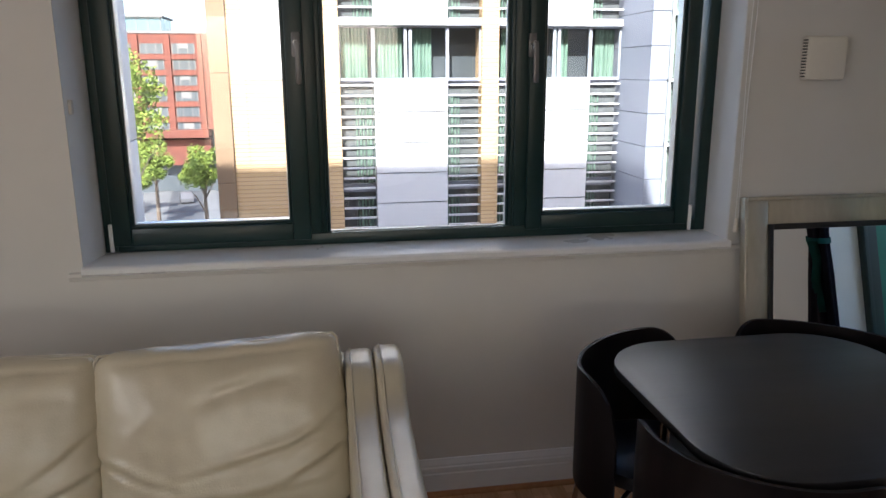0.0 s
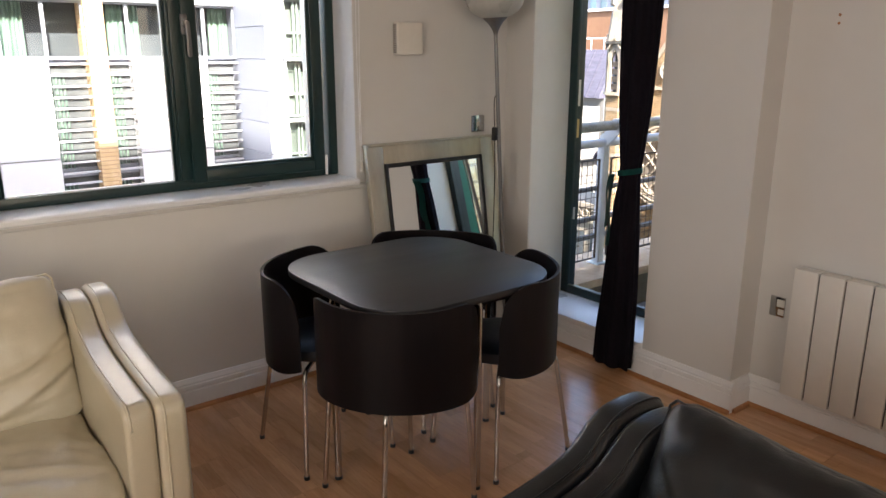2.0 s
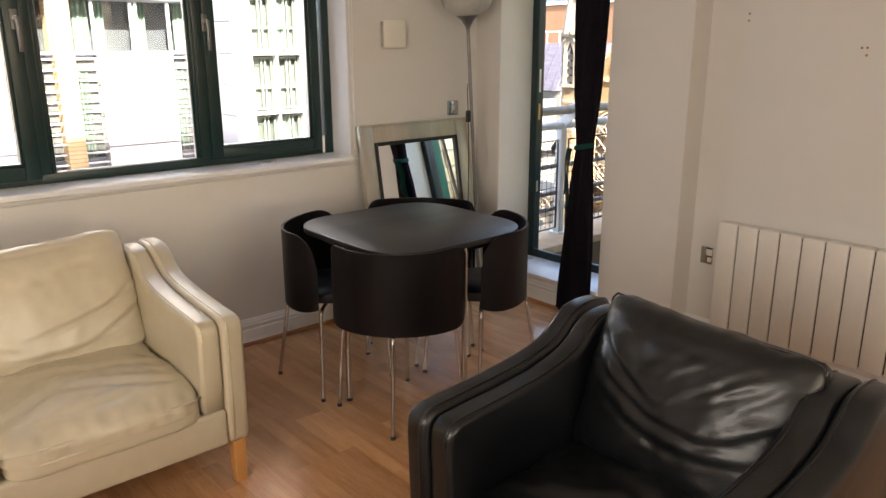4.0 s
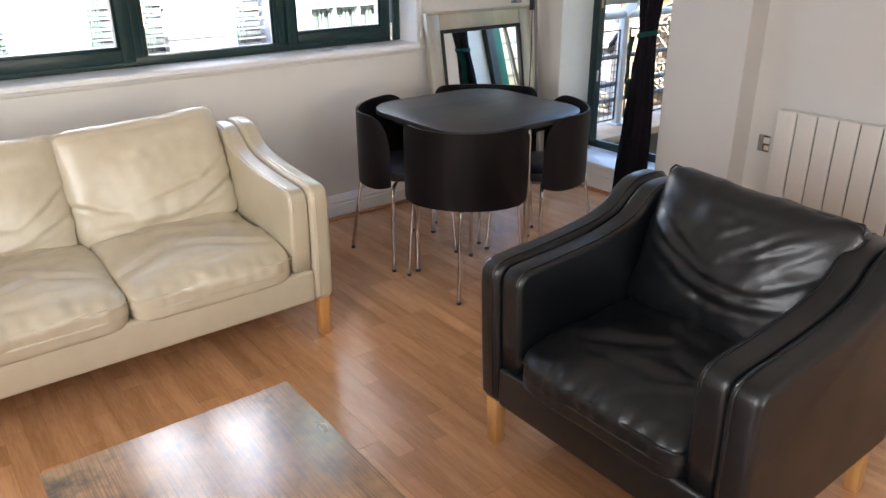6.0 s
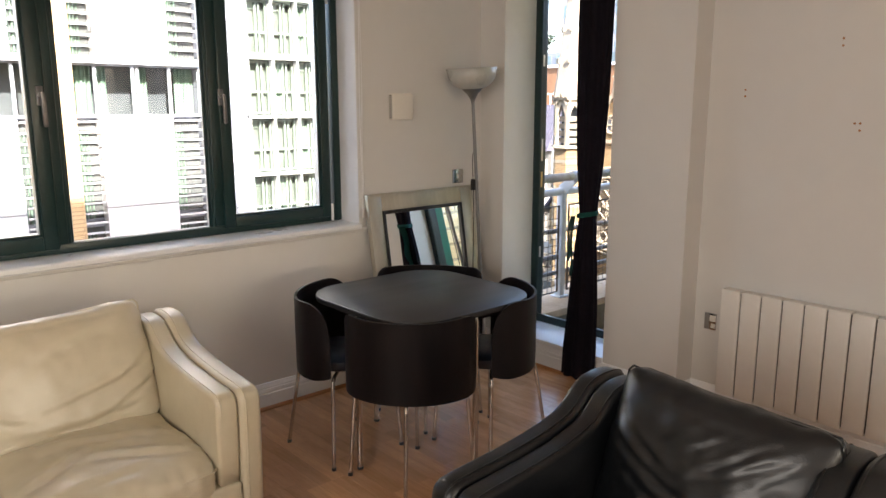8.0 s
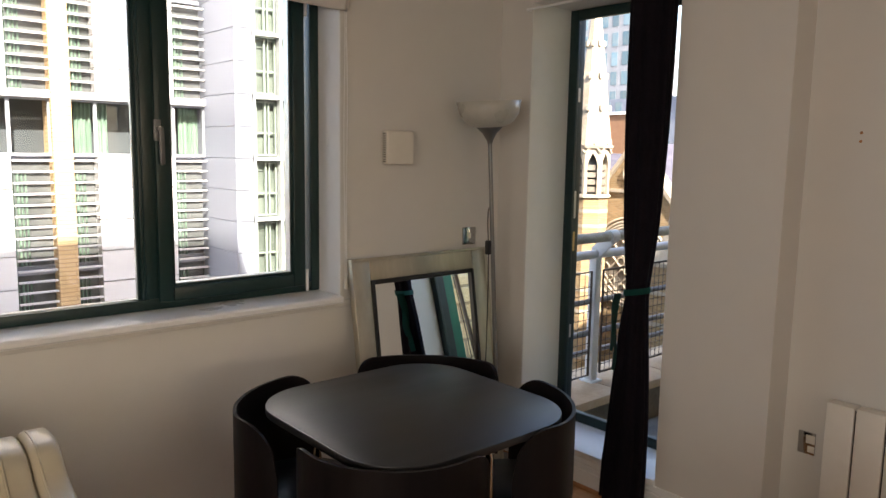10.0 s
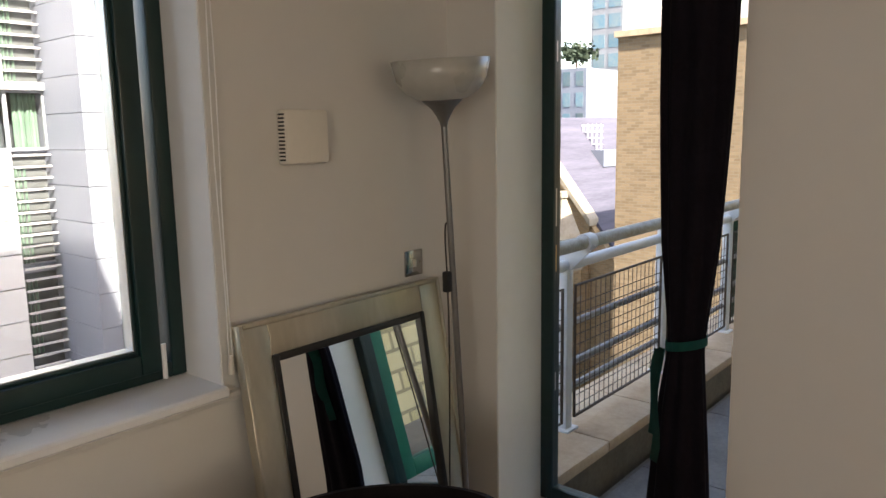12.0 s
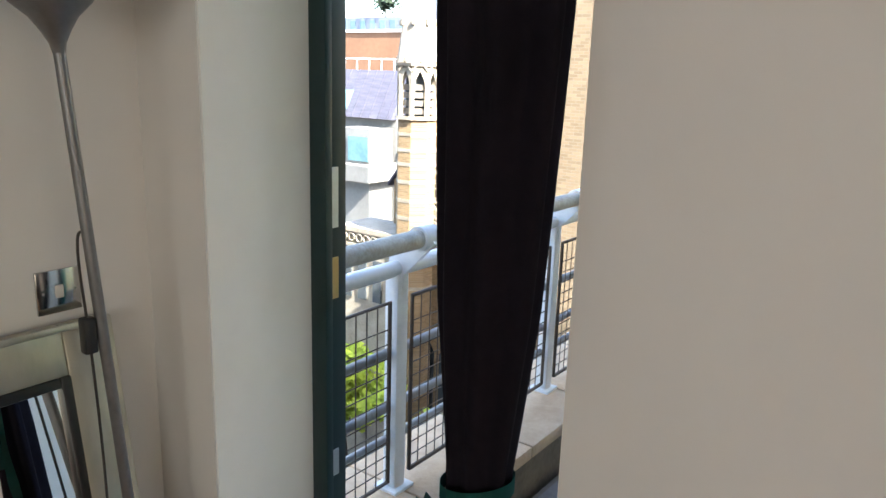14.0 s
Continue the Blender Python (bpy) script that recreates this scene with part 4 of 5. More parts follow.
part("upper_rail", tube([(3.17, RYY, 0.945), (9.3, RYY, 0.945)], 0.027, 16), M["rail"], rl, smooth=True)
# lower rails: weathered grey, darkened in the colour for the shade on them
shadedrail = surf("shaded_grey_rail_paint", (0.20, 0.20, 0.21), (0.30, 0.30, 0.32), 12, 0.5, 0.7, 0.1, 120)
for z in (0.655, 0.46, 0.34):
    part("rail", tube([(3.17, RYY + 0.012, z), (9.3, RYY + 0.012, z)], 0.017, 12), shadedrail, rl, "lower rail in a shaded grey", smooth=True)
for k in range(0, 5):
    x0, x1 = PX[k], PX[k + 1] - 0.115
    if x0 < 3.2:
        x0 = 3.2
    z0, z1, yy = 0.205, 0.845, RYY - 0.022
    pn = part("mesh_frame", tube([(x0, yy, z0), (x1, yy, z0), (x1, yy, z1), (x0, yy, z1), (x0, yy, z0)], 0.008, 8), M["mesh"], rl, "dark mesh panel frame")
    w = bmesh.new()
    for i in range(1, int((x1 - x0) / 0.05)):
        tube([(x0 + i * 0.05, yy, z0), (x0 + i * 0.05, yy, z1)], 0.0024, 5, bm=w)
    for i in range(1, int((z1 - z0) / 0.05)):
        tube([(x0, yy, z0 + i * 0.05), (x1, yy, z0 + i * 0.05)], 0.0024, 5, bm=w)
    tagged(part("mesh", w, M["mesh"], pn), kind="stuff")

netting = thing("green_netting", (0, 0, 0), "dark green garden netting tied along the balcony railing", "netting")
nb = bmesh.new()
nr = random.Random(6)
for i in range(34):
    x = 6.02 + i * 0.034
    tube([(x, RYY + 0.035, 0.2), (x + nr.uniform(-0.01, 0.01), RYY + 0.042, 0.55), (x, RYY + 0.035, 0.9)], 0.007, 4, bm=nb)
for i in range(20):
    z = 0.22 + i * 0.035
    tube([(6.02, RYY + 0.038, z), (6.6, RYY + 0.043, z + nr.uniform(-0.01, 0.01)), (7.15, RYY + 0.038, z)], 0.006, 4, bm=nb)
tagged(part("net", nb, surf("dark_green_net", (0.008, 0.035, 0.018), (0.015, 0.055, 0.03), 20, 0.8), netting), kind="stuff")

# folding chair out on the balcony
fc = thing("folding_chair", (4.55, 2.28, -0.10), "slatted wooden folding chair with dark metal frame on the balcony", "chair")
for z in (0.50, 0.40):
    part("slat", rbox(-0.02, -0.42, z, 0.0, 0.06, z + 0.055, 0.004), M["stone"], fc, smooth=True)
part("frame_bar", tube([(0.01, 0.03, 0.6), (-0.02, 0.03, 0.0)], 0.009, 8), M["black"], fc, smooth=True)
part("frame_bar", tube([(0.01, -0.40, 0.6), (-0.02, -0.40, 0.0)], 0.009, 8), M["black"], fc, smooth=True)
for k in range(5):
    part("seat_slat", rbox(0.04 + k * 0.07, -0.42, 0.34, 0.10 + k * 0.07, 0.06, 0.355, 0.003), M["stone"], fc, smooth=True)
part("frame_bar", tube([(0.38, 0.03, 0.34), (0.36, 0.03, 0.0)], 0.009, 8), M["black"], fc, smooth=True)
part("frame_bar", tube([(0.38, -0.40, 0.34), (0.36, -0.40, 0.0)], 0.009, 8), M["black"], fc, smooth=True)

# ---- our own building round the room ----
setting("building_above", boxes((-30, -14, ZC + 0.3, DT, 3.08, 11.7), (DT, -14, 2.9, 9.5, -0.6, 11.7)), M["buff"])
setting("building_below", boxes((-30, -14, -17, DT, 3.08, -0.25), (DT, -0.6, -17, 9.5, 2.6, -0.45)), M["buff"])
setting("building_sides", boxes((-30, -14, -0.25, XW - 0.2, 3.08, ZC + 0.3)), M["buff"])
fin = thing("facade_fin", (0, 0, 0), "white panelled wall projecting from the building beside the window", "wall")
fin["kind"] = "structure"
for k in range(-4, 6):
    part("panel", rbox(-1.0, 3.125, k * 0.85 + 0.3, -0.652, 4.85, k * 0.85 + 1.142, 0.003), M["whitepanel"], fin, smooth=True)

# ---- ground ----
ZG = -17.0
setting("ground", boxes((-900, -200, ZG - 1, 900, 1500, ZG)), M["pave"])

# ---- opposite building ----
YF = 16.0
louvreglass = surf("grey_louvre_glass", (0.085, 0.092, 0.092), (0.15, 0.16, 0.16), 0.8, 0.12, 0.2)
fac = thing("opposite_building", (0, 0, 0), "pale panelled building across the street with louvred window bays and green curtains", "building")
fac["kind"] = "structure"
part("core", boxes((-1.05, YF + 0.6, ZG, 10.5, YF + 14, 14.0)), M["farwindow"], fac)
BANDS = [(-4.26, -3.15), (1.34, 2.45), (6.94, 8.05)]
LOUV = [(0.83, 1.53), (3.08, 3.79), (4.15, 4.62), (6.20, 6.88)]
PANEL = [(1.53, 3.08), (4.62, 6.20)]
ZONES = [(-17.0, -4.26), (-3.15, 1.34), (2.45, 6.94), (8.05, 14.0)]
PIER = [(0.50, 0.83), (3.79, 4.15)]
for a, b in PIER:
    part("pier", rbox(a, YF - 0.10, ZG, b, YF + 0.6, 14, 0.01), M["ribbed"], fac)
for z0, z1 in ZONES:
    for a, b in PANEL:
        n = max(1, round((z1 - z0) / 0.66))
        for k in range(n):
            h = (z1 - z0) / n
            part("panel", boxes((a + 0.01, YF - 0.02, z0 + k * h + 0.012, b - 0.01, YF + 0.6, z0 + (k + 1) * h - 0.012)), M["whitepanel"], fac)
    if z0 < -12:
        continue
    for a, b in LOUV:
        n = round((z1 - z0) / 0.215)
        lv = part("louvre", boxes(*[(a + 0.01, YF - 0.06, z0 + (k + 0.5) * (z1 - z0) / n, b - 0.01, YF + 0.02, z0 + (k + 0.5) * (z1 - z0) / n + 0.035) for k in range(n)]), M["slat"], fac)
        part("louvre_glass", boxes((a, YF + 0.25, z0, b, YF + 0.27, z1)), louvreglass, fac)
        mid = (z0 + z1) / 2
        part("transom", boxes((a, YF + 0.18, mid - 0.09, b, YF + 0.25, mid + 0.09), (a, YF + 0.18, z0, b, YF + 0.25, z0 + 0.09), (a, YF + 0.18, z1 - 0.12, b, YF + 0.25, z1)), M["greypanel"], fac)
bandpaint = surf("pale_band_frame_paint", (0.36, 0.38, 0.41), (0.42, 0.44, 0.47), 2, 0.45)


def far_curtain(a, b, z0, z1, y):
    bm = bmesh.new()
    n = max(6, int((b - a) / 0.02))
    cols = [[bm.verts.new((a + (b - a) * k / n, y + 0.03 * math.sin(k * 1.7) + 0.012 * math.sin(k * 0.7), z)) for z in (z0, z1)] for k in range(n + 1)]
    for p, q in zip(cols, cols[1:]):
        bm.faces.new((p[0], q[0], q[1], p[1]))
    return bm


for z0, z1 in BANDS:
    xs = [0.83, 1.53, 2.20, 2.30, 3.08, 3.79, 4.15, 4.62, 5.40, 5.50, 6.20, 6.88]
    part("band_frame", boxes((0.83, YF + 0.05, z0, 6.88, YF + 0.12, z0 + 0.05), (0.83, YF + 0.05, z1 - 0.05, 6.88, YF + 0.12, z1), *[(x - 0.03, YF + 0.05, z0 + 0.05, x + 0.03, YF + 0.12, z1 - 0.05) for x in xs]), bandpaint, fac)
    part("band_header", boxes((0.83, YF - 0.05, z1 - 0.004, 6.88, YF + 0.04, z1 + 0.10)), bandpaint, fac)
    for a, b, f0, f1 in ((0.83, 1.53, 0.05, 0.85), (1.53, 2.2, 0.05, 0.95), (2.3, 3.08, 0.05, 0.62), (4.15, 4.62, 0.3, 1), (4.62, 5.4, 0.1, 0.4), (5.5, 6.2, 0.0, 0.4), (6.2, 6.88, 0.3, 0.95)):
        part("curtain", far_curtain(a + (b - a) * f0, a + (b - a) * f1, z0 + 0.05, z1 - 0.05, YF + 0.35), M["greencurtain"], fac)
for z0, z1 in ((-2.6, -0.95), (-0.85, 1.2), (2.6, 4.5)):
    for a, b, f0, f1 in ((0.83, 1.53, 0.4, 1.0), (3.08, 3.79, 0.0, 0.4), (4.15, 4.62, 0, 0.6), (6.2, 6.88, 0, 0.45)):
        part("curtain", far_curtain(a + (b - a) * f0, a + (b - a) * f1, z0, z1 - 0.2, YF + 0.24), M["greencurtain"], fac)
# tower of terracotta at the end of the block
for k in range(-6, 5):
    part("panel", rbox(-1.72, YF - 0.1, k * 2.2 + 1.5 - 2.19, -1.36, YF + 8, k * 2.2 + 1.5, 0.01), M["buff"], fac)
part("corner_pier", boxes((-1.36, YF - 0.02, ZG, -1.05, YF + 0.6, 14)), M["ribbed"], fac)
part("end_wall", boxes((-1.05, YF, ZG, 0.50, YF + 0.6, 1.37)), M["ribbed"], fac)
# upper end wall in white: sun on the buff wall put into its colour
for k in range(9):
    part("panel", boxes((-1.05, YF, 1.38 + k * 1.35, 0.50, YF + 0.6, 1.38 + k * 1.35 + 1.34)), M["whitepanel"], fac)
# projecting wing
for k in range(-24, 20):
    z = k * 0.66 + 0.02
    part("wing_panel", boxes((6.88, 14.5, z + 0.006, 7.26, YF + 0.6, z + 0.654)), M["greypanel"], fac)
part("wing_glass", boxes((7.26, 14.70, ZG, 10.5, 14.72, 14)), surf("green_tinted_glazing", (0.085, 0.105, 0.09), (0.15, 0.18, 0.155), 0.9, 0.10, 0.2), fac)
gr, cs = bmesh.new(), bmesh.new()
for k in range(-12, 12):
    z = 1.30 + k * 1.28
    box(gr, 7.26, 14.45, z, 10.5, 14.62, z + 0.07)
    for c in range(5):
        x = 7.31 + c * 0.62
        for a, b in ((0.07, 0.10), (0.27, 0.31), (0.36, 0.39), (0.52, 0.55)):
            box(cs, x + a, 14.60, z + 0.10, x + b, 14.66, z + 1.24)
        for zz in (0.10, 0.56, 1.20):
            box(cs, x + 0.07, 14.61, z + zz, x + 0.55, 14.65, z + zz + 0.035)
        if (k + c) % 3:
            box(cs, x + 0.08, 14.67, z + 1.06, x + 0.30, 14.68, z + 1.20)
for k in range(6):
    x = 7.26 + k * 0.62
    box(gr, x, 14.44, ZG, x + 0.05, 14.61, 14)
part("wing_grid", gr, surf("wing_frame_paint", (0.34, 0.36, 0.35), (0.38, 0.40, 0.39), 3, 0.4), fac)
part("wing_casement", cs, surf("pale_green_frame_paint", (0.20, 0.25, 0.21), (0.25, 0.30, 0.25), 3, 0.5), fac, "pale green window frames")
for k in range(-6, 8):
    part("curtain", far_curtain(7.9 + 0.62 * (k % 2), 8.2 + 0.62 * (k % 2), 1.36 + k * 1.28, 2.5 + k * 1.28, 14.68), M["greencurtain"], fac)

# ---- street to the north-west ----
def far_box(name, x0, y0, z0, x1, y1, z1, mat, label, cat="building"):
    t = thing(name, (0, 0, 0), label, cat)
    part("wall", boxes((x0, y0, z0, x1, y1, z1)), mat, t)
    return t


def strip(name, lo0, hi0, lo1, hi1, z, mat, y0=20.0, y1=260.0):
    """A band of ground running away to the north-west; its edges are given at 100 m and at 194 m."""
    bm = bmesh.new()
    f = lambda a, b, y: a + (b - a) * (y - 100.5) / 93.5
    q = [(f(lo0, lo1, y0), y0), (f(hi0, hi1, y0), y0), (f(hi0, hi1, y1), y1), (f(lo0, lo1, y1), y1)]
    bm.faces.new([bm.verts.new((x, y, z)) for x, y in q])
    bmesh.ops.recalc_face_normals(bm, faces=bm.faces[:])
    bmesh.ops.solidify(bm, geom=bm.faces[:], thickness=0.05)
    return setting(name, bm, mat)


strip("road", -19.9, -15.3, -34.2, -29.4, ZG + 0.03, M["asphalt"])
strip("pavement", -22.4, -19.9, -36.7, -34.2, ZG + 0.12, M["pave"])
strip("pavement", -15.3, -13.2, -29.4, -27.3, ZG + 0.12, M["pave"])
setting("cross_road", boxes((-60, 104, ZG - 0.02, -3, 113, ZG + 0.06)), M["asphalt"])
line = surf("road_marking_paint", (0.45, 0.45, 0.42), (0.55, 0.55, 0.52), 3, 0.7)
for k in range(8):
    y = 76 + k * 3.4
    x = -17.5 + (y - 100.5) * -0.152
    setting("road_marking", boxes((x - 0.08, y, ZG + 0.034, x + 0.08, y + 1.6, ZG + 0.040)), line)
for dx in (-2.0, 2.0):
    for k in range(6):
        y = 72 + k * 5.2
        x = -17.6 + dx + (y - 100.5) * -0.152
        setting("road_marking", boxes((x - 0.07, y, ZG + 0.034, x + 0.07, y + 4.8, ZG + 0.040)), line)
rb = thing("red_brick_offices", (0, 0, 0), "long red brick office building with ribbon windows closing the street", "building")
BY = 120.0
part("wall", boxes((-48, BY, -7.0, -15, BY + 12, 7.2)), M["redbrick"], rb)
part("undercroft", boxes((-47, BY + 2.5, ZG, -15, BY + 12, -7.0)), M["farwindow"], rb)
part("canopy", boxes((-26.5, BY - 1.0, -8.2, -16.5, BY + 2.5, -7.0)), M["redbrick"], rb)
part("lower_wall", boxes((-27, BY + 0.5, -12.5, -16.5, BY + 2.5, -8.6)), M["redbrick"], rb)
part("roof_edge", boxes((-48, BY - 0.15, 7.2, -15, BY + 12, 7.55)), M["creamstone"], rb)
for c in range(7):
    x0 = -16.7 - (c + 1) * 4.55
    part("pier", boxes((x0 + 3.75, BY - 0.45, -7.0, x0 + 4.55, BY, 7.0)), M["redbrick"], rb)
    for r_ in range(6):
        zt = 5.75 - r_ * 2.33
        part("sill_band", boxes((x0, BY - 0.3, zt - 2.30, x0 + 3.75, BY, zt - 1.55)), M["redbrick"], rb)
        w = part("window", boxes((x0 + 0.25, BY - 0.06, zt - 1.5, x0 + 3.5, BY - 0.01, zt)), M["farwindow"], rb)
        for m_ in (0.2, 1.05, 2.45, 3.4):
            part("mullion", boxes((x0 + m_, BY - 0.12, zt - 1.5, x0 + m_ + 0.12, BY - 0.06, zt)), M["creamstone"], w)
        if (c + r_) % 3 != 1:
            part("blind", boxes((x0 + 1.2, BY - 0.10, zt - 0.7 - 0.3 * (r_ % 2), x0 + 2.4, BY - 0.07, zt)), M["creamstone"], w)
pent = thing("glazed_penthouse", (0, 0, 7.55), "pale teal glazed rooftop storey on the brick offices", "building")
part("glazing", boxes((-48, BY + 1, 0, -22.4, BY + 9, 2.0)), M["tealglass"], pent)
part("roof", boxes((-48.5, BY + 0.6, 2.0, -22.1, BY + 9.4, 2.25)), M["creamstone"], pent)
for k in range(14):
    part("mullion", boxes((-22.6 - k * 1.7, BY + 0.9, 0, -22.45 - k * 1.7, BY + 1.0, 2.0)), M["creamstone"], pent)
part("plant_room", boxes((-20.5, BY + 2, 0, -16.2, BY + 8, 1.0)), M["bluegrey"], rb, at=pose(0, 0, 7.55))


def car(x, y, rz, paint, label):
    t = thing("car", pose(x, y, ZG + 0.05, 0, 0, rz), label, "car", "cars in the street")
    part("body", prism([(-2.1, 0.3), (-2.15, 0.75), (-1.3, 0.92), (-0.75, 1.42), (0.75, 1.45), (1.5, 0.95), (2.1, 0.85), (2.15, 0.35)], "x", -0.86, 0.86, 0.08), paint, t, smooth=True)
    part("windows", prism([(-1.15, 0.93), (-0.7, 1.36), (0.7, 1.39), (1.3, 0.96)], "x", -0.87, 0.87), M["farwindow"], t)
    for sx in (-0.82, 0.82):
        for sy in (-1.35, 1.35):
            part("wheel", tube([(sx - 0.1, sy, 0.32), (sx + 0.1, sy, 0.32)], 0.32, 14), M["black"], t)
    return t


car(-28.5, 113.5, 60, M["black"], "dark parked car at the junction")
car(-27.2, 107.0, 15, surf("grey_car_paint", (0.10, 0.10, 0.11), None, 3, 0.3), "grey parked car beside the pavement")
car(-19.3, 112.0, 12, surf("silver_car_paint", (0.10, 0.10, 0.105), None, 3, 0.3), "silver car on the road")


def tree(x, y, height, crown, seed, spread=1.0, leaves=None):
    r = random.Random(seed)
    t = thing("street_tree", (x, y, ZG), "tall leafy street tree with yellow-green foliage beside the road", "tree", "street trees")
    bm = tube([(0, 0, 0), (0.05, 0, height * 0.45), (0, 0.1, height * 0.8)], [0.28, 0.2, 0.08], 8)
    for k in range(7):
        a = r.uniform(0, 6.28)
        z = height * r.uniform(0.45, 0.7)
        tube([(0, 0, z), (math.cos(a) * crown * 0.4, math.sin(a) * crown * 0.4, z + height * 0.12), (math.cos(a) * crown * 0.75, math.sin(a) * crown * 0.75, z + height * 0.2)], [0.1, 0.06, 0.02], 5, bm=bm)
    part("trunk", bm, M["bark"], t)
    lf = []
    blobs = [(r.gauss(0, crown * 0.42) * spread, r.gauss(0, crown * 0.42) * spread, height - crown * r.uniform(0.3, 1.7), r.uniform(0.25, 0.5) * crown) for _ in range(22)]
    verts, faces = [], []
    for bx, by, bz, br_ in blobs:
        for _ in range(190):
            v = Vector((r.gauss(0, 1), r.gauss(0, 1), r.gauss(0, 0.7))).normalized() * br_ * r.uniform(0.55, 1.0)
            c = Vector((bx, by, bz)) + v
            u = Vector((r.uniform(-1, 1), r.uniform(-1, 1), r.uniform(-1, 1))).normalized()
            w = u.orthogonal().normalized()
            s = r.uniform(0.10, 0.2)
            i = len(verts)
            verts += [c + u * s, c + w * s * 0.6, c - u * s, c - w * s * 0.6]
            faces.append((i, i + 1, i + 2, i + 3))
    me = bpy.data.meshes.new("crown")
    me.from_pydata(verts, [], faces)
    me.materials.append(leaves or M["leaf"])
    ob = new("crown", me)
    ob.parent = t
    tagged(ob, kind="stuff")


tree(-14.2, 60, 20.6, 4.0, 1)
tree(-20.0, 96, 10.6, 2.6, 2)
tree(-10.6, 72, 12.0, 2.0, 3)
tree(-24.0, 104, 6.5, 1.7, 5)

# ---- view through the balcony door ----
bb = thing("brick_warehouse", (0, 0, 0), "plain yellow stock brick warehouse wall beyond the balcony", "building")
part("wall", boxes((14, -12, ZG, 30, 7.8, 3.25)), M["stock"], bb)
part("coping", boxes((13.92, -12, 3.25, 30, 7.85, 3.36)), M["stone"], bb)
part("parapet", boxes((14.6, -12, 3.36, 30, 7.8, 5.2)), M["slat"], bb)

# ---- church beyond the balcony ----
ch = thing("church", (0.12, -0.16, 0), "yellow brick church with a rose window and pale stone spire", "church")


def octo(r0, r1, z0, z1, c, n=8):
    bm = bmesh.new()
    lo, hi = ([bm.verts.new((c[0] + r * math.cos(math.pi / 8 + 2 * math.pi * k / n), c[1] + r * math.sin(math.pi / 8 + 2 * math.pi * k / n), z)) for k in range(n)] for r, z in ((r0, z0), (r1, z1)))
    for k in range(n):
        bm.faces.new((lo[k], lo[(k + 1) % n], hi[(k + 1) % n], hi[k]))
    bm.faces.new(lo[::-1]), bm.faces.new(hi)
    return bm


TC = (25.0, 19.85)
R = 0.80
tur = part("turret", octo(R, R, ZG, -0.22, TC), M["churchbrick"], ch)
for z in (-0.78, -1.40, -1.95, -2.65, -3.40, -4.10, -5.0, -6.0, -7.0):
    part("band", octo(R + 0.015, R + 0.015, z - 0.07, z + 0.07, TC), M["palestone"], tur)
part("cornice", octo(R + 0.10, R + 0.10, -0.22, -0.10, TC), M["palestone"], tur)
part("belfry_core", octo(R - 0.30, R - 0.30, -0.10, 1.75, TC), M["farwindow"], tur)
part("cornice", octo(R + 0.12, R + 0.16, 1.80, 1.92, TC), M["palestone"], tur)
for k in range(8):
    a = 2 * math.pi * k / 8 + math.pi
    side = 2 * R * math.tan(math.pi / 8)
    m = pose(TC[0], TC[1], 0, 0, 0, math.degrees(a)) @ pose(R * math.cos(math.pi / 8) - 0.06, 0, 0)
    w = side / 2
    arch = bmesh.new()
    for s in (-1, 1):
        box(arch, -0.08, min(s * w, s * (w - 0.13)), -0.10, 0.08, max(s * w, s * (w - 0.13)), 1.80)
    hw = w - 0.13
    for s in (-1, 1):
        vs = [(s * hw, 1.10), (s * hw * 0.72, 1.33), (0, 1.62), (0, 1.80), (s * hw, 1.80)]
        f = [arch.verts.new((x, y, z)) for x in (-0.08, 0.08) for y, z in vs]
        arch.faces.new(f[:5]), arch.faces.new(f[9:4:-1])
        for i in range(5):
            arch.faces.new((f[i], f[(i + 1) % 5], f[5 + (i + 1) % 5], f[5 + i]))
    part("arch", arch, M["palestone"], tur, at=m)
    part("louvre", boxes(*[(-0.16, -hw, 0.0 + j * 0.3, -0.04, hw, 0.22 + j * 0.3) for j in range(4)]), M["concrete"], tur, at=m)
    gb = prism([(-w * 0.95, 1.62), (0, 2.18), (w * 0.95, 1.62), (w * 0.75, 1.62), (0, 2.02), (-w * 0.75, 1.62)], "x", 0.06, 0.16)
    part("gablet", gb, M["palestone"], tur, at=m)
spire = part("spire", octo(R + 0.05, 0.06, 1.92, 8.4, TC), M["palestone"], ch, "pale stone octagonal spire")
for z in (3.4, 4.7, 6.0):
    for k in range(8):
        a = math.pi / 8 + 2 * math.pi * k / 8
        rr = (R + 0.05) * (8.4 - z) / 6.48
        part("crocket", rbox(-0.09, -0.07, -0.10, 0.12, 0.07, 0.14, 0.03), M["palestone"], spire, at=pose(TC[0] + rr * math.cos(a), TC[1] + rr * math.sin(a), z, 0, 0, math.degrees(a)))
GX, GY, GZ = 26.0, 18.4, 2.05
SL = 1.245
gable = part("gable_wall", prism([(GY + 3.2, GZ - 3.2 * SL), (GY + 3.2, ZG), (GY - 3.2, ZG), (GY - 3.2, GZ - 3.2 * SL), (GY, GZ)], "x", GX, GX + 0.5), M["churchbrick"], ch)
for s in (-1, 1):
    part("coping", prism([(GY, GZ + 0.16), (GY + s * 3.3, GZ + 0.16 - 3.3 * SL), (GY + s * 3.3, GZ - 0.10 - 3.3 * SL), (GY, GZ - 0.10)], "x", GX - 0.12, GX + 0.6), M["palestone"], gable)
part("string_course", boxes((GX - 0.08, GY - 1.5, -0.02, GX, GY + 1.5, 0.12)), M["palestone"], gable)
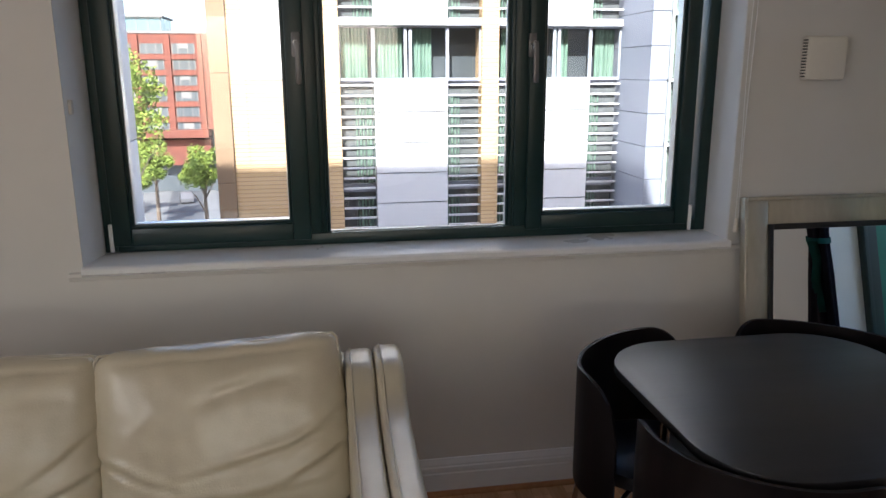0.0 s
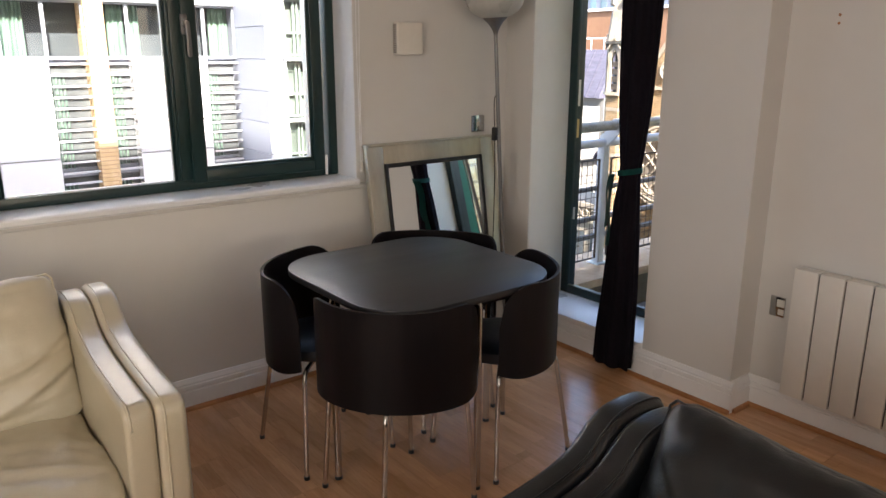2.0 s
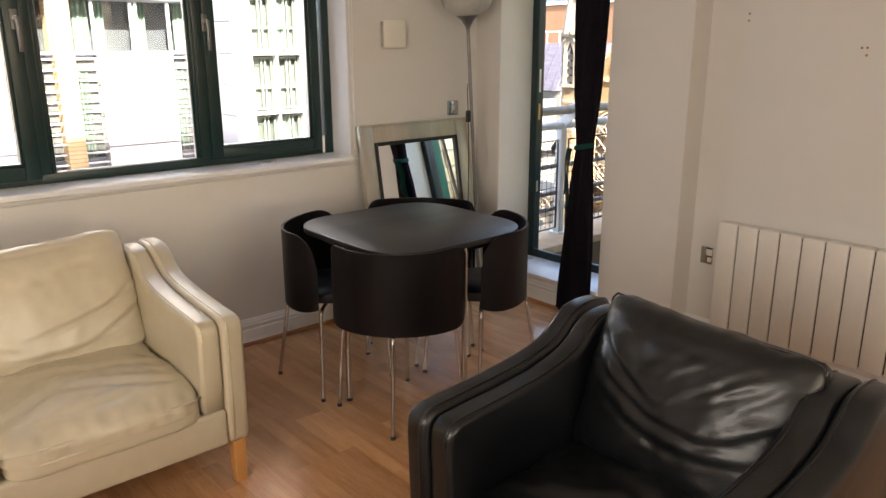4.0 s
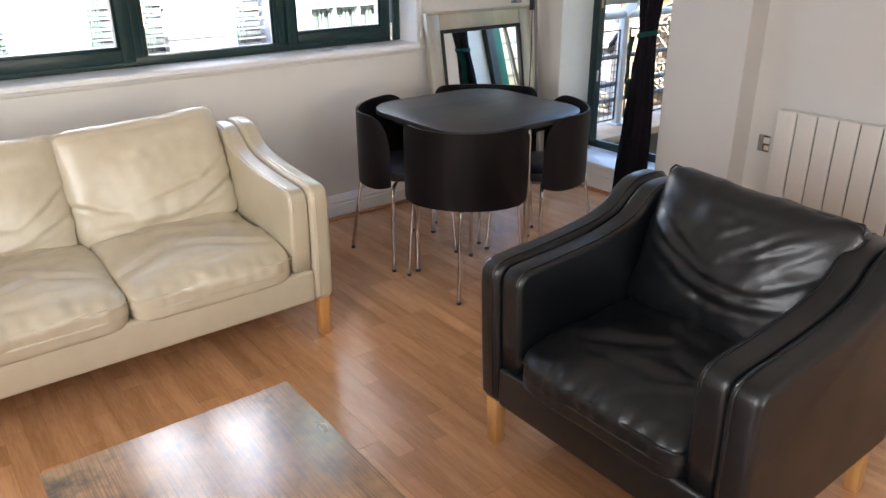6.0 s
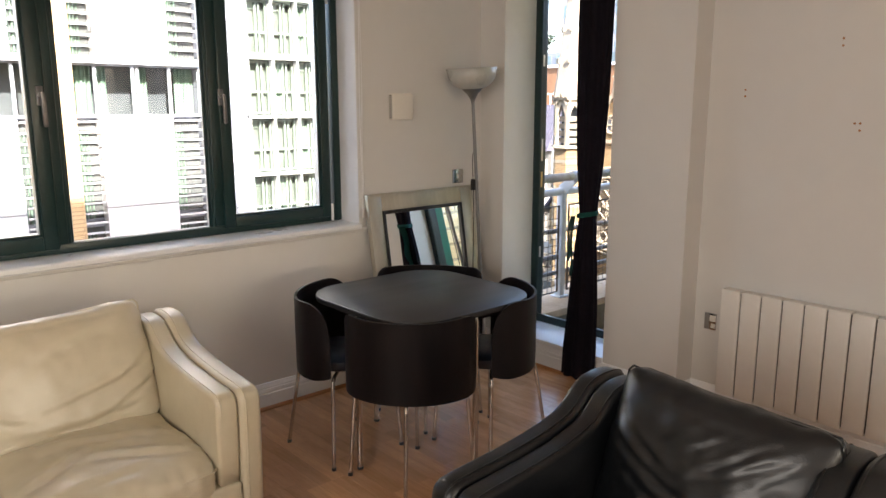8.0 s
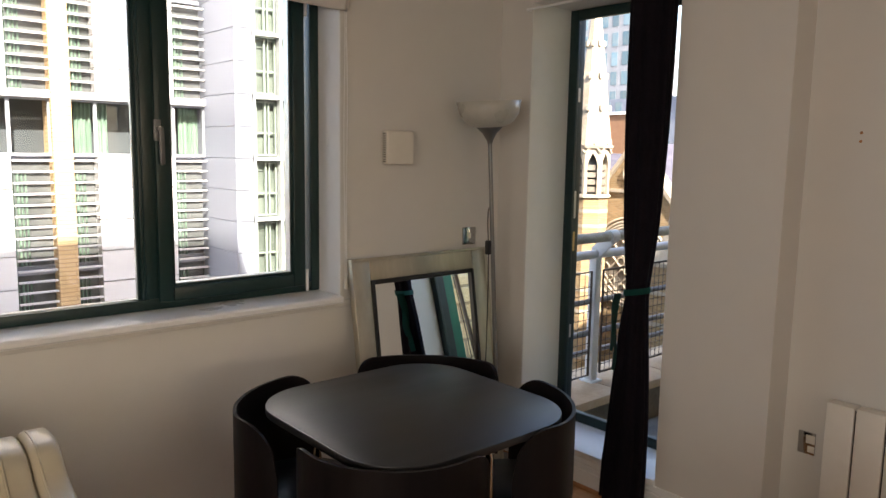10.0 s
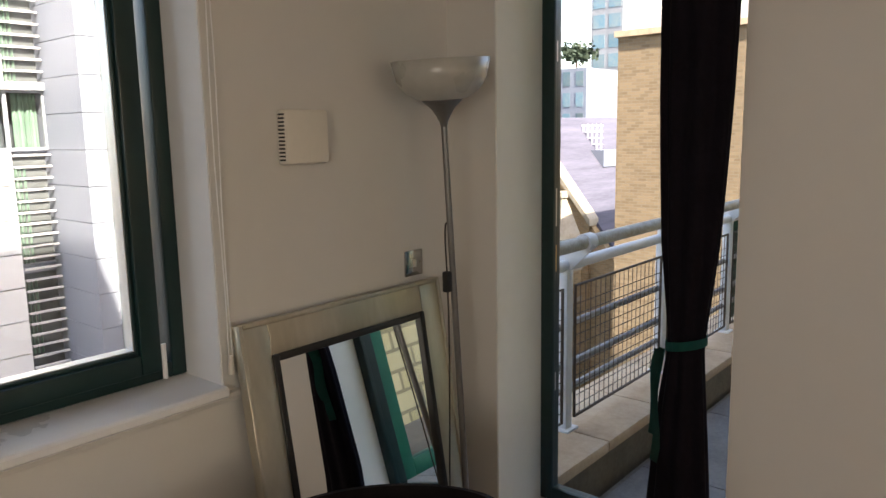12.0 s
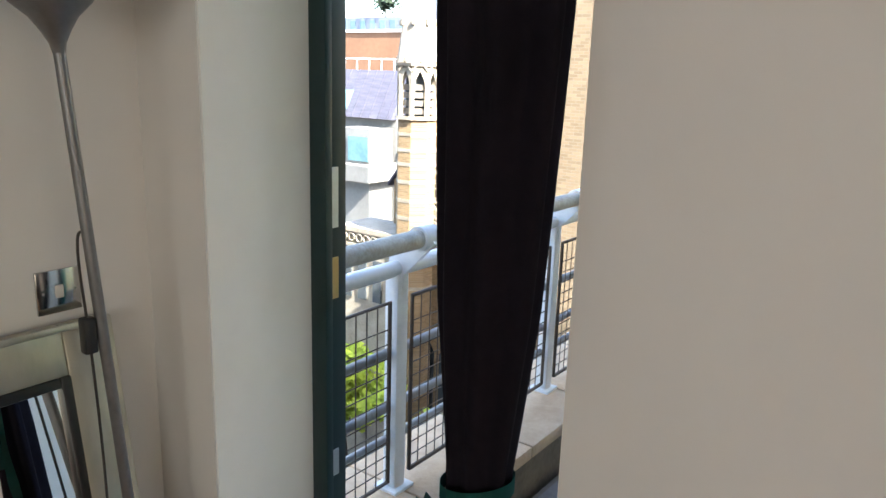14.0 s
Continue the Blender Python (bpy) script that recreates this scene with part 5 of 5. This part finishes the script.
part("finial", tube([(GX, GY, GZ), (GX, GY, GZ + 0.55), (GX, GY, GZ + 0.9)], [0.16, 0.10, 0.03], 8), M["palestone"], gable)
part("finial", tube([(GX, GY - 0.16, GZ + 0.7), (GX, GY + 0.16, GZ + 0.7)], 0.05, 6), M["palestone"], gable)


def ring_yz(c, r, w, x, n=48, a0=0.0, a1=360.0):
    pts = [(x, c[0] + r * math.cos(radians(a0 + (a1 - a0) * k / n)), c[1] + r * math.sin(radians(a0 + (a1 - a0) * k / n))) for k in range(n + 1)]
    return tube(pts, w, 8, cap=False)


RC = (GY, -2.95)
part("rose_glass", prism([(RC[0] + 1.45 * math.cos(2 * math.pi * k / 40), RC[1] + 1.45 * math.sin(2 * math.pi * k / 40)) for k in range(40)], "x", GX - 0.03, GX - 0.01), M["concrete"], gable)
for r, w in ((1.48, 0.07), (1.60, 0.06), (1.72, 0.07), (1.88, 0.06)):
    part("moulding", ring_yz(RC, r, w, GX - 0.06), M["palestone"], gable, smooth="all")
for k in range(-3, 4):
    o = k * 0.42
    h = math.sqrt(max(0.01, 1.45**2 - o**2))
    for s in (-1, 1):
        c, q = math.cos(math.pi / 4), math.sin(math.pi / 4) * s
        p0, p1 = (RC[0] + o * -q - h * c, RC[1] + o * c - h * q), (RC[0] + o * -q + h * c, RC[1] + o * c + h * q)
        if abs(k) != 2:
            part("tracery_bar", tube([(GX - 0.07, *p0), (GX - 0.07, *p1)], 0.035, 6), M["palestone"], gable)
for k in range(12):
    a = 2 * math.pi * (k + 0.5) / 12
    part("foil", ring_yz((RC[0] + 1.18 * math.cos(a), RC[1] + 1.18 * math.sin(a)), 0.20, 0.028, GX - 0.07, 16), M["palestone"], gable)
for a in range(4):
    for s_ in (0.35,):
        q = math.pi / 2 * a
        part("foil", ring_yz((RC[0] + s_ * math.cos(q), RC[1] + s_ * math.sin(q)), 0.17, 0.028, GX - 0.07, 16), M["palestone"], gable)
part("roundel", ring_yz((GY + 0.08, 0.76), 0.36, 0.06, GX - 0.04), M["palestone"], gable)
part("roundel_glass", prism([(GY + 0.08 + 0.34 * math.cos(2 * math.pi * k / 24), 0.76 + 0.34 * math.sin(2 * math.pi * k / 24)) for k in range(24)], "x", GX - 0.03, GX - 0.01), M["bluegrey"], gable)
for k in range(4):
    a = math.pi / 4 + math.pi / 2 * k
    part("foil", ring_yz((GY + 0.08 + 0.16 * math.cos(a), 0.76 + 0.16 * math.sin(a)), 0.14, 0.025, GX - 0.05, 14), M["palestone"], gable)
for s in (-1, 1):
    part("column", tube([(GX - 0.12, GY + s * 1.86, -6.5), (GX - 0.12, GY + s * 1.86, -2.6)], 0.08, 8), M["palestone"], gable)
    part("capital", rbox(GX - 0.25, GY + s * 1.86 - 0.13, -2.65, GX, GY + s * 1.86 + 0.13, -2.4, 0.03), M["palestone"], gable)
for s, wide in ((-1, 9.0), (1, 4.2)):
    part("nave_roof", prism([(GY, GZ), (GY + s * wide, GZ - wide * SL), (GY + s * wide, GZ - 0.15 - wide * SL), (GY, GZ - 0.2)], "x", GX + 0.5, 52), M["slate"], ch)
part("aisle_wall", prism([(GY - 3.2, GZ - 3.2 * SL - 0.22), (GY - 9, GZ - 9 * SL - 0.22), (GY - 9, ZG), (GY - 3.2, ZG)], "x", GX + 0.15, GX + 0.6), M["churchbrick"], ch)
part("nave_wall", boxes((GX + 0.6, GY, ZG, 52, GY + 3.9, GZ - 3.9 * SL - 0.2)), M["churchbrick"], ch)
pin = part("pinnacle", boxes((24.0, 14.95, ZG, 25.0, 16.0, -2.45)), M["churchbrick"], ch)
pcap = octo(0.72, 0.13, -2.45, -0.95, (24.5, 15.47), 4)
octo_top = octo(0.20, 0.16, -0.95, -0.72, (24.5, 15.47), 8)
part("pinnacle_cap", pcap, M["palestone"], pin, at=pose(0, 0, 0))
part("pinnacle_finial", octo_top, M["palestone"], pin)
for z in (-2.52, -3.6, -4.8):
    part("band", boxes((23.96, 14.91, z - 0.08, 25.04, 16.04, z + 0.08)), M["palestone"], pin)
rbal = part("roof_terrace", boxes((29.8, 16.6, -0.1, 31.2, 18.3, 0.62)), M["bluegrey"], ch, "blue-grey roof terrace box with a white lattice")
for k in range(5):
    part("lattice_bar", boxes((30.3, 17.0 + k * 0.22, 0.62, 30.34, 17.04 + k * 0.22, 1.75)), M["whitepanel"], rbal)
for k in range(4):
    part("lattice_rail", boxes((30.28, 16.9, 0.85 + k * 0.27, 30.30, 18.0, 0.89 + k * 0.27)), M["whitepanel"], rbal)
low = part("porch_wall", boxes((24.5, 20.0, ZG, 27, 24.0, -5.0)), M["palestone"], ch)
part("parapet_band", boxes((24.4, 20.0, -5.1, 24.5, 24.0, -4.9), (24.4, 20.0, -5.75, 24.5, 24.0, -5.6)), M["palestone"], low)
for k in range(9):
    part("foil", ring_yz((20.3 + k * 0.42, -5.35), 0.16, 0.035, 24.44, 12), M["palestone"], low)
    if k % 2 == 0:
        part("window", boxes((24.42, 20.3 + k * 0.42, -8.0, 24.49, 20.75 + k * 0.42, -6.2)), M["farwindow"], low)
for k in range(5):
    part("doorway", prism([(16.4 + k * 1.0, ZG), (16.4 + k * 1.0, -10.2), (16.75 + k, -9.6), (17.1 + k * 1.0, -10.2), (17.1 + k, ZG)], "x", GX - 0.05, GX - 0.01), M["farwindow"], gable)

# ---- buildings further off ----
off = thing("slate_roofed_offices", (0.15, -0.2, 0), "cream stone offices with a blue slate mansard roof and green glazing", "building")
part("mansard", prism([(44.5, -1.95), (46.5, 1.65), (60, 1.65), (60, -1.95)], "y", 37.8, 66), M["slate"], off)
for k in range(30):
    part("standing_seam", tube([(44.47, 38.2 + k * 0.9, -1.9), (46.47, 38.2 + k * 0.9, 1.65)], 0.04, 4), M["slate"], off)
part("storey", boxes((45.2, 37.8, ZG, 60, 66, -1.95)), M["creamstone"], off)
part("bay", boxes((42.6, 38.2, -12, 45.2, 41.3, -2.6)), M["creamstone"], off)
part("balcony", boxes((41.6, 37.4, -6.4, 45.2, 42.4, -5.2)), M["creamstone"], off)
for y0, y1 in ((38.3, 40.3), (40.9, 42.8)):
    part("window", boxes((42.5, y0, -5.0, 42.62, min(y1, 41.2), -3.2)), M["tealglass"], off)
    part("window", boxes((45.1, y0 + 3.2, -5.0, 45.22, y1 + 3.2, -3.2)), M["tealglass"], off)
for z in (-9.2, -12.0):
    part("window", boxes((45.05, 41.5, z, 45.2, 60, z + 1.9)), M["tealglass"], off)
part("dormer", boxes((44.0, 42.6, -1.4, 46, 44.6, 0.1)), M["tealglass"], off)
for k in range(16):
    part("rail_post", tube([(46.6, 38 + k * 1.3, 1.65), (46.6, 38 + k * 1.3, 2.5)], 0.05, 5), M["whitepanel"], off)
part("rail", tube([(46.6, 37.8, 2.5), (46.6, 60, 2.5)], 0.05, 5), M["whitepanel"], off)
brown = far_box("brown_brick_block", 68, 47, ZG, 71, 80, 5.9, M["brownblock"], "plain orange-brown brick block behind the church")
part("parapet", boxes((67.8, 47, 5.9, 71, 80, 6.2)), M["whitepanel"], brown)


towerglass = surf("tower_window_glass", (0.07, 0.13, 0.17), (0.13, 0.16, 0.17), 0.4, 0.1, 0.2, vary=0.4)


def windowed(name, x, y0, y1, z1, wall, pitch_y, pitch_z, label, fill=0.6, deep=15):
    t = far_box(name, x, y0, ZG, x + deep, y1, z1, wall, label)
    ny, nz = int((y1 - y0) / pitch_y + 0.01), int((z1 + 2) / pitch_z)
    for i in range(ny):
        for j in range(nz):
            y, z = y0 + (i + 0.5 - fill / 2) * pitch_y, z1 - (j + 0.85) * pitch_z
            part("window", boxes((x - 0.06, y, z, x - 0.01, y + pitch_y * fill, z + pitch_z * 0.68)), towerglass, t)
    return t


paletower = surf("pale_grey_cladding", (0.17, 0.175, 0.19), (0.21, 0.215, 0.23), 0.5, 0.6, 0.7)
windowed("grey_apartment_tower", 105, 53.2, 58.4, 45, paletower, 2.6, 2.9, "grey apartment tower with square blue windows", 0.74)
windowed("blue_grey_flats", 85, 48, 100, 9.1, M["bluegrey"], 1.9, 2.6, "blue-grey flats with a planted roof terrace", 0.55)
windowed("white_tower", 98, 64, 80, 45, paletower, 2.0, 3.0, "tall pale apartment tower with regular windows", 0.55, 3)
tree_roof = thing("roof_tree", (86, 74.0, 9.1), "small dark tree on a roof terrace", "tree", "roof terrace trees")
rv, rf = [], []
rr_ = random.Random(8)
for _ in range(500):
    c = Vector((rr_.gauss(0, 0.8), rr_.gauss(0, 1.1), 1.9 + rr_.gauss(0, 0.5)))
    u = Vector((rr_.uniform(-1, 1), rr_.uniform(-1, 1), rr_.uniform(-1, 1))).normalized() * 0.28
    w_ = u.orthogonal() * 0.7
    i = len(rv)
    rv += [c + u, c + w_, c - u, c - w_]
    rf.append((i, i + 1, i + 2, i + 3))
me = bpy.data.meshes.new("crown")
me.from_pydata(rv, [], rf)
me.materials.append(surf("dark_foliage", (0.008, 0.018, 0.008), (0.02, 0.035, 0.014), 1, 0.7))
crown = new("crown", me)
crown.parent = tree_roof
tagged(crown, kind="stuff")
part("trunk", tube([(0, 0, 0), (0, 0, 1.9)], 0.12, 6), M["bark"], tree_roof)
copy_thing(tree_roof, pose(86, 50.0, 9.1, 0, 0, 70))
tree(20.8, 19.6, 8.6, 1.7, 21, leaves=M["shrub"])
tree(21.5, 16.2, 6.3, 1.3, 23, leaves=M["shrub"])
tree(22.0, 23.5, 7.0, 1.6, 24, leaves=M["shrub"])

# ---- ragged brick edge outside the door frame ----
jamb = thing("brick_jamb", (0, 0, 0), "rough brick edge of the outer wall beside the door frame", "wall")
jamb["kind"] = "structure"
rj = random.Random(3)
for k in range(28):
    z = DZ0 + k * 0.075
    part("brick", rbox(3.161, 2.562 + rj.uniform(-0.008, 0.006), z, 3.178, 2.64, z + 0.066, 0.004), M["churchbrick"], jamb)

# ---- floor boards ----
fl = surf("laminate_board", (0.46, 0.232, 0.103), (0.64, 0.362, 0.180), 6.0, 0.18, 0.27, 0.06, 120, stretch=(3.6, 0.35, 1), vary=0.07, coat=0.5, bdist=0.0006)
nt = fl.node_tree
n_, L_ = nt.nodes, nt.links
tcn, mpn, bt, cmb, info, sep, mx = n_.new("ShaderNodeTexCoord"), n_.new("ShaderNodeMapping"), n_.new("ShaderNodeTexBrick"), n_.new("ShaderNodeCombineXYZ"), n_.new("ShaderNodeObjectInfo"), n_.new("ShaderNodeSeparateXYZ"), n_.new("ShaderNodeMix")
offm = n_.new("ShaderNodeMath")
offm.operation, offm.inputs[1].default_value = "MULTIPLY_ADD", 13.0
L_.new(tcn.outputs["Object"], sep.inputs[0]), L_.new(info.outputs["Random"], offm.inputs[0]), L_.new(sep.outputs[1], offm.inputs[2])
L_.new(offm.outputs[0], cmb.inputs[0]), L_.new(sep.outputs[0], cmb.inputs[1]), L_.new(cmb.outputs[0], bt.inputs["Vector"])
bt.inputs["Scale"].default_value, bt.inputs["Brick Width"].default_value, bt.inputs["Row Height"].default_value, bt.inputs["Mortar Size"].default_value = 1.0, 0.40, 0.0635, 0.0004
bt.inputs["Color1"].default_value, bt.inputs["Color2"].default_value, bt.inputs["Mortar"].default_value = (0.84, 0.81, 0.78, 1), (1.14, 1.15, 1.17, 1), (0.6, 0.55, 0.5, 1)
bt.offset_frequency, bt.offset = 2, 0.37
mx.data_type, mx.blend_type = "RGBA", "MULTIPLY"
mx.inputs["Factor"].default_value = 1.0
src_ = n_["Principled BSDF"].inputs["Base Color"].links[0].from_socket
L_.new(src_, mx.inputs["A"]), L_.new(bt.outputs["Color"], mx.inputs["B"]), L_.new(mx.outputs["Result"], n_["Principled BSDF"].inputs["Base Color"])
BW, BL = 0.1905, 1.285
pm = {}
ncol = int((XR + 0.05 - XW) / BW) + 1
for i in range(ncol):
    x0 = XW + i * BW
    w = min(BW, XR - x0)
    if w <= 0.01:
        continue
    y = 0.907 - (i - round((0.33 - BW / 2 - XW) / BW)) * 0.40
    while y > YS:
        y -= BL
    while y < YN:
        a, b = max(y, YS), min(y + BL, YN)
        if b - a > 0.02:
            key = (round(w, 3), round(b - a, 3))
            if key not in pm:
                me = bpy.data.meshes.new("floor_board")
                bmb = rbox(0, 0, -0.0137, key[0] - 0.0004, key[1] - 0.0006, 0.0, 0.0005, 1)
                bmb.to_mesh(me)
                bmb.free()
                me.materials.append(fl)
                pm[key] = me
            ob = new("floor_board", pm[key])
            ob.parent = floor
            ob.location = (x0, a, 0)
        y += BL
for i in range(5):
    for j in range(2):
        part("paver", rbox(3.17 + i * 0.9, 0.8 + j * 0.9, -0.105, 3.17 + i * 0.9 + 0.893, 0.8 + j * 0.9 + 0.893, -0.095, 0.002), M["paver"], bpy.data.objects["balcony_floor"])
